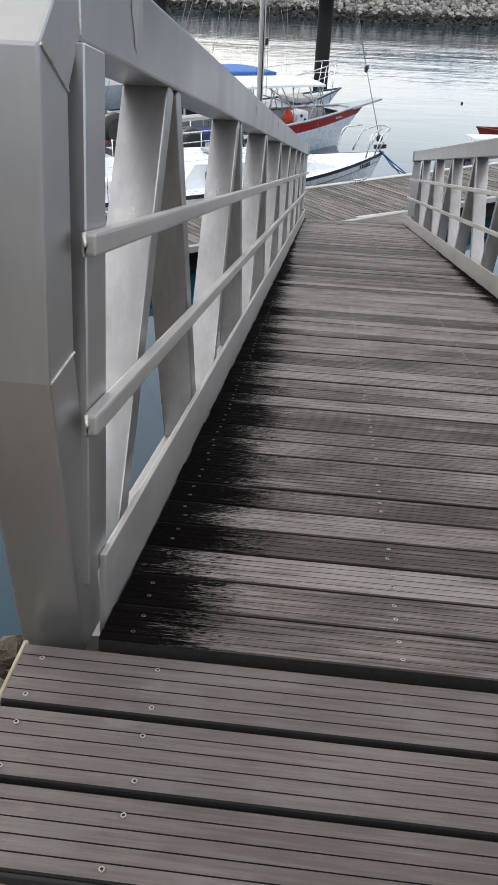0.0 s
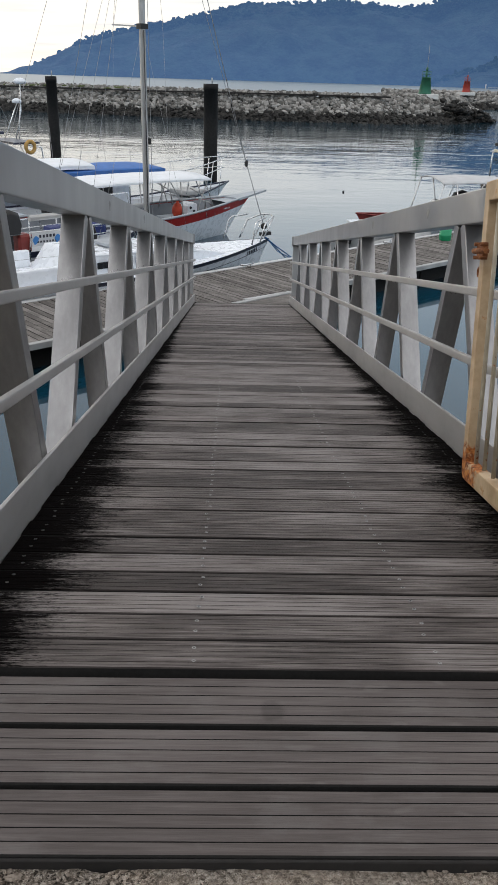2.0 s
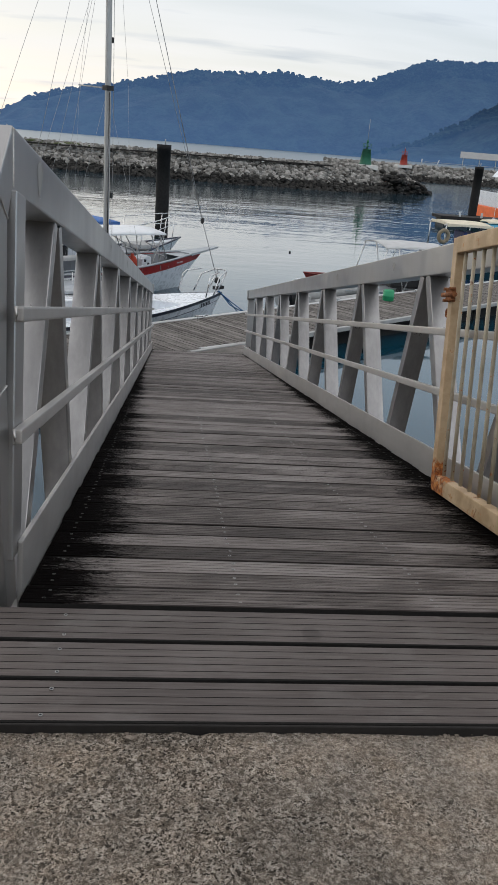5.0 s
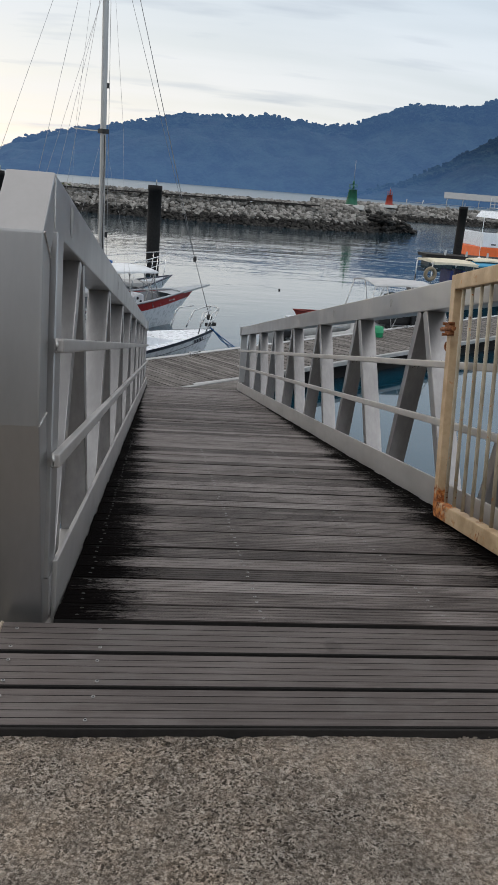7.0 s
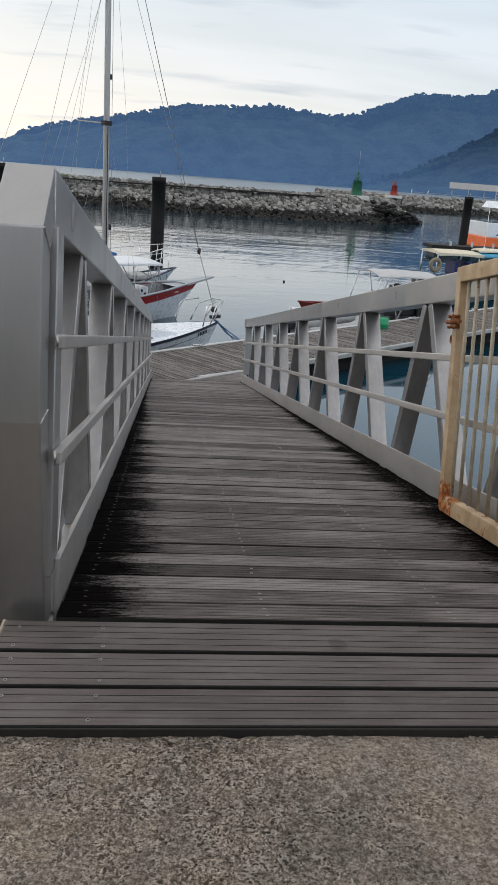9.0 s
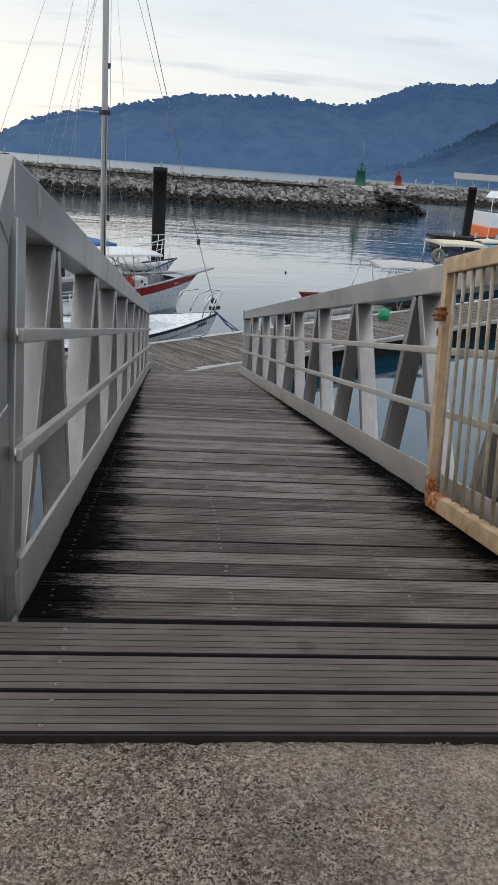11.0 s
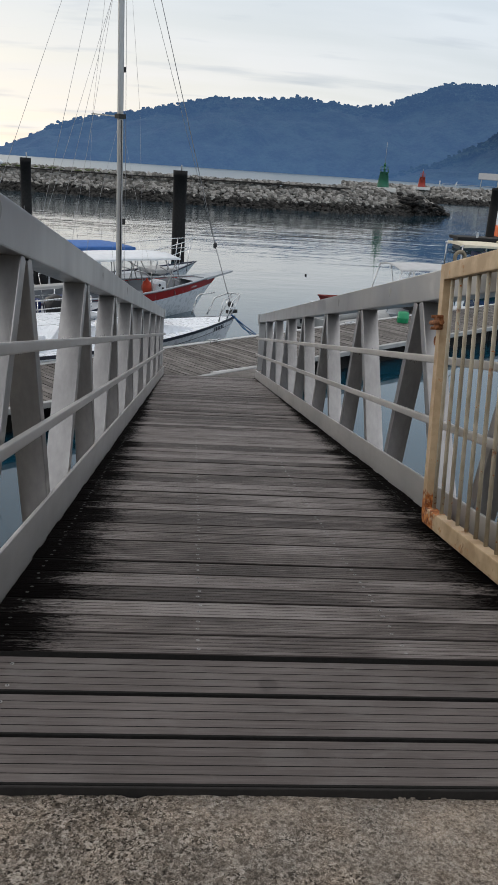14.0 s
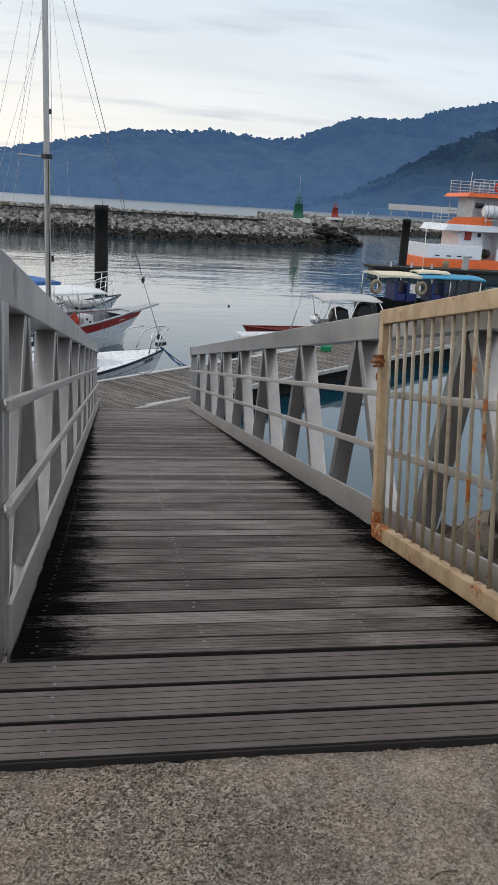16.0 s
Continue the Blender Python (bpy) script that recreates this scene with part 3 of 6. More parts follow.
class Clumps:
    """Many angular stones or leaf clumps, written as one mesh."""

    def __init__(self):
        if 1 not in ICO:
            t = bmesh.new()
            bmesh.ops.create_icosphere(t, subdivisions=1, radius=1.0)
            t.verts.index_update()
            ICO[1] = (np.array([v.co[:] for v in t.verts]), np.array([[v.index for v in f.verts] for f in t.faces]))
            t.free()
        self.v, self.f, self.n = [], [], 0

    def add(self, c, s, rng, rough=0.3):
        vs, fs = ICO[1]
        k = np.array([1 + rough * (rng.random() * 1.6 - 0.9) for _ in range(len(vs))])[:, None]
        r = np.array(Euler((rng.uniform(0, 6), rng.uniform(0, 6), rng.uniform(0, 6))).to_matrix())
        p = (vs * k) @ r.T * np.array(s) + np.array(c)
        self.v.append(p)
        self.f.append(fs + self.n)
        self.n += len(vs)

    def mesh(self, name, mat):
        me = bpy.data.meshes.new(name)
        v, f = np.concatenate(self.v), np.concatenate(self.f)
        me.from_pydata(v.tolist(), [], f.tolist())
        me.materials.append(MATS[mat])
        return me


def soften(bm, w, seg=1):
    bmesh.ops.remove_doubles(bm, verts=bm.verts, dist=1e-5)
    edges = [e for e in bm.edges if len(e.link_faces) == 2 and e.calc_face_angle(0) > 0.5]
    bmesh.ops.bevel(bm, geom=edges, offset=w, segments=seg, affect="EDGES", profile=0.6, clamp_overlap=True)


def mesh_of(name, bm, mat, recalc=True):
    if recalc:
        bmesh.ops.recalc_face_normals(bm, faces=bm.faces)
    me = bpy.data.meshes.new(name)
    bm.to_mesh(me)
    bm.free()
    me.materials.append(MATS[mat])
    return me


def part(name, bm, mat, parent, label="", kind=""):
    ob = new(name, mesh_of(name, bm, mat))
    ob.parent = parent
    return tagged(ob, label, kind=kind)


def thing(name, m, label, category, group="", kind=""):
    ob = new(name)
    ob.empty_display_size = 0.2
    ob.matrix_world = m
    return tagged(ob, label, category, group, kind)


def solo(name, bm, mat, label, category, m=None, group="", kind=""):
    ob = new(name, mesh_of(name, bm, mat))
    if m:
        ob.matrix_world = m
    return tagged(ob, label, category, group, kind)


B = bmesh.new

# ---- sizes of the place ----
SLOPE = math.degrees(math.atan(0.197))   # the gangway falls away from the quay
CX = 1.455                               # middle of the gangway
HALF = 0.865                             # half its clear width
U_END = 13.25                            # its length
WATER = -3.05
PONT = -2.57                             # pontoon deck
ALONG = 41.0                             # direction of pontoon, shore and moored boats


def alongside(a, b, z=0.0, turn=0.0):
    """Pose at a metres along the pontoon and b metres across from the shore."""
    c, s = math.cos(radians(ALONG)), math.sin(radians(ALONG))
    return pose(a * c - b * s, a * s + b * c, z, 0, 0, ALONG + turn)


# ---- water ----
bm = B()
xs = (-4800, -300, -40, 40, 300, 4800)
ys = (-30, 20, 120, 500, 4900)
grid = [[bm.verts.new((x, y, WATER)) for x in xs] for y in ys]
for r0, r1 in zip(grid, grid[1:]):
    for i in range(len(xs) - 1):
        bm.faces.new((r0[i], r0[i + 1], r1[i + 1], r1[i]))
solo("water", bm, "sea", "calm green-blue harbour water with light ripples", "water", kind="structure")

# ---- far hills ----


def interp(x, pts):
    for (x0, y0), (x1, y1) in zip(pts, pts[1:]):
        if x <= x1:
            f = max(0.0, (x - x0) / (x1 - x0))
            f = f * f * (3 - 2 * f) * 0.5 + f * 0.5
            return y0 + (y1 - y0) * f
    return pts[-1][1]


FAR_RIDGE = ((-582, -6), (-572, 7), (-543, 22), (-510, 36), (-479, 50), (-428, 80), (-403, 91), (-325, 110), (-202, 136), (-91, 158), (38, 186), (201, 191), (267, 202), (385, 195), (445, 190), (531, 196), (623, 239), (708, 270), (868, 273), (1008, 316), (1151, 348), (1400, 372), (1800, 330), (2600, 260))
NEAR_RIDGE = ((330, -6), (387, 2), (488, 30), (587, 76), (636, 108), (735, 160), (837, 196), (1000, 240), (1300, 270), (1800, 240))


def hill(name, ridge, y_top, y_foot, mat, label, seed, crown):
    rng = random.Random(seed)
    x0, x1 = ridge[0][0], ridge[-1][0]
    nx, ny = 260, 18
    bm = B()
    rows = []
    for j in range(ny + 1):
        f = j / ny
        row = []
        for i in range(nx + 1):
            x = x0 + (x1 - x0) * i / nx
            h = interp(x, ridge) + 6
            rough = noise.noise(Vector((x * 0.012, f * 5, seed))) * 22 * math.sin(math.pi * f) * min(1, h / 80)
            z = WATER - 3 + h * (1 - f) ** 0.8 + rough
            row.append(bm.verts.new((x, y_top + (y_foot - y_top) * f + 40 * noise.noise(Vector((x * 0.005, f * 2, seed + 9))), z)))
        rows.append(row)
    for a, b in zip(rows, rows[1:]):
        for i in range(nx):
            bm.faces.new((a[i], a[i + 1], b[i + 1], b[i])).smooth = True
    solo(name, bm, mat, label, "hill", kind="structure")
    cl = Clumps()
    count = int((x1 - x0) / 0.7)
    for k in range(count):
        x = x0 + (x1 - x0) * rng.random()
        h = interp(x, ridge)
        if h < 0:
            continue
        f = rng.random() ** 2 * 0.2
        big = rng.random() ** 2.5
        r = crown * (0.5 + 0.55 * big)
        z = WATER + h * (1 - f) ** 0.8 + r * (0.1 + 0.5 * big)
        for q in range(3):
            cl.add((x + rng.uniform(-0.6, 0.6) * r, y_top + (y_foot - y_top) * f - 4, z + rng.uniform(-0.5, 0.5) * r), (r * 0.6, r * 0.6, r * rng.uniform(0.35, 0.6)), rng, 0.35)
    tagged(new(name + "_trees", cl.mesh(name + "_trees", mat)), "dark blue-green forest crowns along the far ridge", "trees", kind="stuff")


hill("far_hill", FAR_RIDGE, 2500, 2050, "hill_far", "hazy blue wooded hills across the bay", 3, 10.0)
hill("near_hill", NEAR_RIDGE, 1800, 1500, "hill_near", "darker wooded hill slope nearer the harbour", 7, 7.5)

# ---- quay slab of exposed aggregate ----
rng = random.Random(5)
nx, ny = 280, 190
x0, x1, y1, y0 = -1.6, 4.6, -0.448, -2.9
verts, faces = [], []
for j in range(ny + 1):
    for i in range(nx + 1):
        f = (j / ny)
        x = x0 + (x1 - x0) * i / nx
        y = y0 + (y1 - y0) * f
        if j == ny:
            y += 0.020 * noise.noise(Vector((x * 9, 0, 2))) + 0.012 * noise.noise(Vector((x * 31, 3, 2)))
        z = -0.014 + 0.004 * noise.noise(Vector((x * 2.1, y * 2.1, 1))) + 0.0035 * noise.noise(Vector((x * 23, y * 23, 4))) + 0.003 * noise.noise(Vector((x * 61, y * 61, 6)))
        if f > 0.965:
            z -= 0.010 * (f - 0.965) / 0.035
        verts.append((x, y, z))
for j in range(ny):
    for i in range(nx):
        a = j * (nx + 1) + i
        faces.append((a, a + 1, a + nx + 2, a + nx + 1))
me = bpy.data.meshes.new("ground")
me.from_pydata(verts, [], faces)
me.materials.append(MATS["concrete"])
tagged(new("ground", me), "rough grey-brown concrete with exposed pebbles", "ground", kind="structure")
bm = B()
slab(bm, ((-9, -14), (11, -14), (11, -2.9), (4.6, -2.9), (4.6, -0.47), (-1.6, -0.47), (-1.6, -2.9), (-9, -2.9)), -0.9, -0.031)
slab(bm, ((4.6, -2.9), (11, -2.9), (11, -0.47), (4.6, -0.47)), -0.9, -0.021)
slab(bm, ((-9, -2.9), (-1.6, -2.9), (-1.6, -0.47), (-9, -0.47)), -0.9, -0.021)
solo("pavement", bm, "concrete", "concrete quay apron behind the landing", "pavement", kind="structure")
# loose and half-sunk pebbles
cl = Clumps()
for k in range(2000):
    x = rng.uniform(-1.2, 4.2)
    edge = rng.random() < 0.22
    y = -0.458 - 0.02 * noise.noise(Vector((x * 7, 1, 5))) - abs(rng.gauss(0, 0.01)) if edge else rng.uniform(-2.2, -0.47)
    if not edge and noise.noise(Vector((x * 1.2, y * 1.2, 8))) + 0.25 * (1.2 - x) < rng.uniform(-0.2, 0.5):
        continue
    r = rng.uniform(0.0025, 0.006) if not edge else 0.002 + 0.007 * rng.random() ** 3
    cl.add((x, y, -0.0165 - 0.006 * edge), (r * rng.uniform(0.8, 1.9), r, r * 0.5), rng, 0.4)
tagged(new("pebbles", cl.mesh("pebbles", "pebble")), "small grey pebbles bedded in the concrete", "pebbles", kind="stuff")
# a few dry leaves and twigs
bm = B()
for k in range(5):
    x, y = rng.uniform(0.3, 2.6), rng.uniform(-1.3, -0.55)
    a = rng.uniform(0, 6.28)
    L = rng.uniform(0.02, 0.055)
    tube(bm, [(x, y, -0.009), (x + L * math.cos(a), y + L * math.sin(a), -0.011), (x + 2 * L * math.cos(a + 0.3), y + 2 * L * math.sin(a + 0.3), -0.011)], 0.0010, 5)
solo("twigs", bm, "fascia_dark", "thin dark twigs lying on the concrete", "twigs", kind="stuff")

# ---- fixed landing deck ----
deck = thing("landing_deck", pose(0, 0, 0), "grey grooved decking boards of the fixed landing", "deck", kind="structure")
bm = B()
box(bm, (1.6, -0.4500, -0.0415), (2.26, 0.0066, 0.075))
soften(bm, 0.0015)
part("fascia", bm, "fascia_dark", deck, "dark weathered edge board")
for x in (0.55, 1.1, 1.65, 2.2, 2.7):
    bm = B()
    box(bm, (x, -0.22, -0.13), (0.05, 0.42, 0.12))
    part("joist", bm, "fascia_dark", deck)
# unseen battens added beneath the gaps to keep light from below out
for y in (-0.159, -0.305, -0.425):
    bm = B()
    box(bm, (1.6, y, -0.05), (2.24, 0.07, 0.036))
    part("batten", bm, "grime_shade", deck)
bm = B()
box(bm, (0.463, -0.225, -0.026), (0.010, 0.44, 0.046))
soften(bm, 0.003)
part("edge_strip", bm, "timber_edge", deck, "pale worn timber edging")
# mossy beam in near black, so the hinge gap reads dark
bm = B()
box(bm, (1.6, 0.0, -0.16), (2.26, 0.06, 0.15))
part("end_beam", bm, "grime_shade", deck, "black mossy end beam at the gangway hinge")

# ---- gangway ----
gang = thing("gangway", pose(CX, 0, 0, -SLOPE, 0, 0), "sloping aluminium gangway with weathered timber planks", "gangway")
XI, XO = 0.893, 1.018
TOP, UNDER = 1.180, 1.032   # of the handrail chord


def side_x(sx, a, b):
    return (a, b) if sx > 0 else (-b, -a)


for sx in (-1, 1):
    xa, xb = side_x(sx, XI, XO)
    # top chord that bends down into the end post
    bm = B()
    outline = [(U_END, TOP), (0.045, TOP), (-0.13, 1.008), (-0.122, 0.535), (0.04, -0.05), (0.175, -0.05), (0.004, 0.56), (-0.004, 0.955), (0.055, UNDER), (U_END, UNDER)]
    prism(bm, outline, xa, xb)
    soften(bm, 0.006, 2)
    chord = part("top_chord", bm, "aluminium", gang, "square aluminium handrail chord bent down into the end post")
    # weld beads at the mitres
    xw = xa if sx > 0 else xb
    for p, q in (((-0.13, 1.008), (-0.004, 0.955)), ((-0.122, 0.535), (0.004, 0.56)), ((0.045, TOP), (0.055, UNDER))):
        bm = B()
        rings = []
        for k in range(31):
            f = 0.04 + 0.92 * k / 30
            y, z = p[0] + (q[0] - p[0]) * f, p[1] + (q[1] - p[1]) * f
            r = 0.0035 + 0.0016 * math.sin(k * 1.9) + 0.0008 * rng.random()
            rings.append((y, z, r))
        pts = [(xw - sx * 0.001, y, z) for y, z, r in rings]
        tube(bm, pts, 0.0026, 6)
        for i, v in enumerate(bm.verts):
            v.co += Vector((0, 0.0007 * math.sin(i * 2.1), 0.0007 * math.cos(i * 1.7)))
        # ---- unseen wall and canopy added behind, to close the place for reflections and bounce ----
        part("weld", bm, "weld", chord, "beaded weld seam")
    for u, hgt, wid in ((0.44, 0.095, 0.045), (3.1, 0.05, 0.030), (4.9, 0.06, 0.034)):
        bm = B()
        ov = [bm.verts.new((xw - sx * 0.0012, u + wid * math.cos(a) * (1 + 0.35 * math.sin(3 * a)), 1.115 + hgt * 0.55 * math.sin(a))) for a in (2 * math.pi * i / 16 for i in range(16))]
        bm.faces.new(ov if sx < 0 else ov[::-1])
        part("stain", bm, "aluminium_stain", chord, "dull water stain")
    # bottom chord
    bm = B()
    xc, xd = side_x(sx, HALF, XO)
    xd = xc + 0.015 if sx > 0 else xd
    xc = xc if sx > 0 else xd - 0.015
    prism(bm, [(0.1, -0.09), (0.1, 0.135), (U_END, 0.135), (U_END, -0.09)], xc, xd)
    prism(bm, [(0.16, -0.22), (0.16, -0.092), (U_END, -0.092), (U_END, -0.22)], *side_x(sx, HALF, XO))
    soften(bm, 0.004, 2)
    part("bottom_chord", bm, "aluminium_dull", gang, "flat aluminium kerb plate")
    # flat bar beside the end post, and far end post
    bm = B()
    xe, xf = side_x(sx, 0.880, XO - 0.008)
    prism(bm, [(0.036, 0.1), (0.036, UNDER - 0.003), (0.156, UNDER - 0.003), (0.156, 0.1)], xe, xf)
    soften(bm, 0.003)
    part("end_bar", bm, "aluminium", gang)
    bm = B()
    prism(bm, [(U_END - 0.05, 0.13), (U_END - 0.05, UNDER), (U_END, UNDER), (U_END, 0.13)], xa, xb)
    box(bm, (sx * 0.945, U_END - 0.02, 1.10), (0.15, 0.06, 0.18))
    soften(bm, 0.004)
    part("end_post", bm, "aluminium", gang)
    # two mid rails
    for n, d in ((0.735, 0.038), (0.433, 0.038)):
        bm = B()
        box(bm, (sx * 0.866, U_END / 2, n), (0.026, U_END, d))
        soften(bm, 0.006, 2)
        part("mid_rail", bm, "aluminium_dull", gang, "rounded aluminium mid rail")
        bm = B()
        tube(bm, [(sx * 0.872, -0.001, n - d / 2), (sx * 0.870, -0.003, n), (sx * 0.873, -0.001, n + d / 2)], 0.004, 6)
        part("weld", bm, "weld", gang)
# braces: one bar, leaned both ways


def brace_mesh():
    bm = B()
    prism(bm, [(-0.036, 0.0), (0.036, 0.0), (0.036, 1.0), (-0.036, 1.0)], 0.0, XO - XI - 0.012)
    soften(bm, 0.004, 2)
    return mesh_of("brace", bm, "aluminium_mill")


bar = brace_mesh()
APEX0, PITCH = 0.90, 1.565
for sx in (-1, 1):
    for i in range(9):
        ua = APEX0 + PITCH * i
        for foot, head in ((-0.60, -0.045), (0.60, 0.045)):
            if ua > U_END:
                continue
            du, dn = head - foot, UNDER + 0.004 + 0.095
            lean = math.atan2(du, dn)
            ob = new("brace", bar)
            ob.parent = gang
            sc = math.hypot(du, dn)
            x_at = XI + 0.009 if sx > 0 else -XO + 0.003
            ob.matrix_local = Matrix.Translation((x_at, ua + foot, -0.095)) @ Matrix.Rotation(-lean, 4, "X") @ Matrix.Diagonal((1, 1, sc, 1))
# cross beams under the planks
for u in (0.12, 2.2, 4.3, 6.4, 8.5, 10.6, 12.9):
    bm = B()
    box(bm, (0, u, -0.095), (1.74, 0.06, 0.09))
    part("cross_beam", bm, "aluminium", gang)
# dark sheet added below the planks, standing for the shade in their gaps
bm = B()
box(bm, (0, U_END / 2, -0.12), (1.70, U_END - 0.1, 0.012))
part("under_tray", bm, "fascia_dark", gang, "dark sheet added below the planks for shade")
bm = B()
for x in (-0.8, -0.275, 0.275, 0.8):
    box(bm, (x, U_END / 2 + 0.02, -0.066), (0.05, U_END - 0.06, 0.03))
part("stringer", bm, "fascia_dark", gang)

# ---- gate, swung back flat along the rail ----
gate = thing("gate", pose(CX, 0, 0, -SLOPE, 0, 0), "open cream-painted steel bar gate with rust patches", "gate")
GX = 0.775
G0, G1 = -0.09, 1.612
bm = B()
prism(bm, [(G1 - 0.055, 0.0), (G1 - 0.055, 1.16), (G1, 1.16), (G1, 0.03), (G1 - 0.02, 0.0)], GX - 0.02, GX + 0.025)
soften(bm, 0.004, 2)
part("stile", bm, "gate_paint", gate)
bm = B()
prism(bm, [(G0, -0.0), (G0, 1.16), (G0 + 0.055, 1.16), (G0 + 0.055, 0.0)], GX - 0.02, GX + 0.025)
soften(bm, 0.004, 2)
part("stile", bm, "gate_paint", gate)
bm = B()
box(bm, (GX, (G0 + G1) / 2, 1.125), (0.046, G1 - G0 - 0.112, 0.072))
soften(bm, 0.005, 2)
part("top_rail", bm, "gate_paint", gate)
bm = B()
box(bm, (GX, (G0 + G1) / 2, 0.040), (0.05, G1 - G0 - 0.112, 0.076))
soften(bm, 0.006, 2)
part("bottom_rail", bm, "gate_paint", gate, "cream bottom rail rusting at its corner")
bm = B()
tube(bm, [(0, 0, 0.085), (0, 0, 0.35), (0, 0, 0.7), (0, 0, 1.095)], 0.0085, 10)
rod = mesh_of("bar", bm, "gate_bar")
for k in range(14):
    u = 1.492 - 0.1065 * k
    ob = new("bar", rod)
    ob.parent = gate
    ob.location = (GX, u, 0)
bm = B()
tube(bm, [(GX - 0.035, 1.485, 0.905), (GX - 0.035, 1.645, 0.905)], 0.011, 8)
box(bm, (GX - 0.028, 1.56, 0.905), (0.02, 0.075, 0.045))
for u in (1.525, 1.595):
    tube(bm, [(GX - 0.05, u, 0.93), (GX - 0.02, u, 0.93)], 0.008, 6)
    tube(bm, [(GX - 0.05, u, 0.88), (GX - 0.02, u, 0.88)], 0.008, 6)
part("latch", bm, "rust", gate, "rusted sliding bolt")
bm = B()
ring(bm, 0.017, 0.006, pose(GX - 0.01, 1.632, 0.825, 0, 0, 90), 14, 6)
part("padlock_eye", bm, "rust", gate)
for n in (0.22, 0.95):
    bm = B()
    tube(bm, [(0.80, G0 - 0.012, n - 0.05), (0.80, G0 - 0.012, n + 0.05)], 0.018, 8)
    box(bm, (0.84, G0 - 0.01, n), (0.09, 0.012, 0.05))
    part("hinge", bm, "rust", gate)

# ---- pontoon ----
pont = thing("pontoon", alongside(0, 0, PONT), "floating timber-decked pontoon with pale edge trim", "pontoon", kind="structure")
P0, P1, PA, PB = 8.95, 11.12, -3.0, 27.0
for b, wide, tm in ((P0 - 0.05, 0.10, "trim_grey"), (P1 + 0.05, 0.12, "trim_white")):
    bm = B()
    h = 0.20 if tm == "trim_white" else 0.10
    box(bm, ((PA + PB) / 2, b, 0.015 - h / 2), (PB - PA, wide, h))
    soften(bm, 0.012, 2)
    part("edge_trim", bm, tm, pont, "pale worn rubbing strip")
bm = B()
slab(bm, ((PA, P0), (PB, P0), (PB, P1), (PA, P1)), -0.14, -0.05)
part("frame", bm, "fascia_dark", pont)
# floats: the overhang's shade is put into their near-black colour
a = PA + 0.6
while a < PB - 1:
    bm = B()
    box(bm, (a + 0.9, (P0 + P1) / 2 + 0.06, -0.375), (2.57, P1 - P0 - 0.30, 0.53))
    soften(bm, 0.03, 2)
    part("float", bm, "grime_shade", pont, "black plastic float, darkened for deck shade")
    a += 2.6
for a in (6.0, 11.7, 16.5, 20.5):
    bm = B()
    for s in (-0.1, 0.1):
        tube(bm, [(a + s, P1 - 0.08, 0.0), (a + s, P1 - 0.08, 0.06)], 0.018, 8)
    tube(bm, [(a - 0.19, P1 - 0.08, 0.075), (a, P1 - 0.08, 0.062), (a + 0.19, P1 - 0.08, 0.075)], 0.02, 8)
    part("cleat", bm, "stainless", pont)
# landing plate at the foot of the gangway
bm = B()
slab(bm, ((0.45, 12.75), (2.48, 12.75), (2.48, 13.85), (1.3, 12.98)), PONT - 0.06, PONT - 0.008)
solo("landing_flap", bm, "pontoon_board", "grey timber flap where the gangway meets the pontoon", "flap", kind="structure")
bm = B()
beam(bm, (1.5, 13.22, PONT + 0.008), (2.44, 13.93, PONT + 0.008), 0.07, 0.014)
solo("kerb_strip", bm, "trim_white", "pale strip laid across the pontoon boards", "strip", kind="structure")

# ---- mooring piles ----


def pile(x, y, top, r, label):
    p = thing("mooring_pile", pose(x, y, WATER), label, "pile", "mooring piles")
    bm = B()
    lathe(bm, [(r, -1.5), (r, 0.6), (r * 1.01, 2.2), (r, top - WATER - 0.25), (r * 1.06, top - WATER - 0.25), (r * 1.06, top - WATER)], 24)
    part("shaft", bm, "pile_steel", p)
    bm = B()
    tube(bm, [(0.05, 0, top - WATER), (0.05, 0, top - WATER + 0.24)], 0.03, 6)
    part("spike", bm, "trim_grey", p, "thin bird spike")


pile(0.235, 36.0, 0.92, 0.30, "tall black steel mooring pile behind the moored boats")
pile(-7.38, 40.0, 1.02, 0.25, "tall black steel mooring pile beside the yacht arch")
pile(22.6, 58.0, 1.0, 0.31, "tall black steel mooring pile by the ferry")

# ---- boats ----


def hull_point(L, Bm, s, v, sheer, keel, rake, full=0.42, plumb=0.5):
    """A point of a hull side: s from stern 0 to bow 1, v from keel 0 to sheer 1."""
    t = max(0.0, (s - full) / (1 - full))
    w = Bm / 2 * (1 - t ** 2.1) * (0.86 + 0.14 * min(1, s / 0.3))
    w *= (v ** (plumb + 0.35 * t)) if v > 0 else 0.0
    z = keel * (1 - 0.75 * t ** 3) + (sheer(s) - keel * (1 - 0.75 * t ** 3)) * v
    x = s * L + rake * (v ** 1.2) * t ** 2.5
    return x, max(0.0, w), z


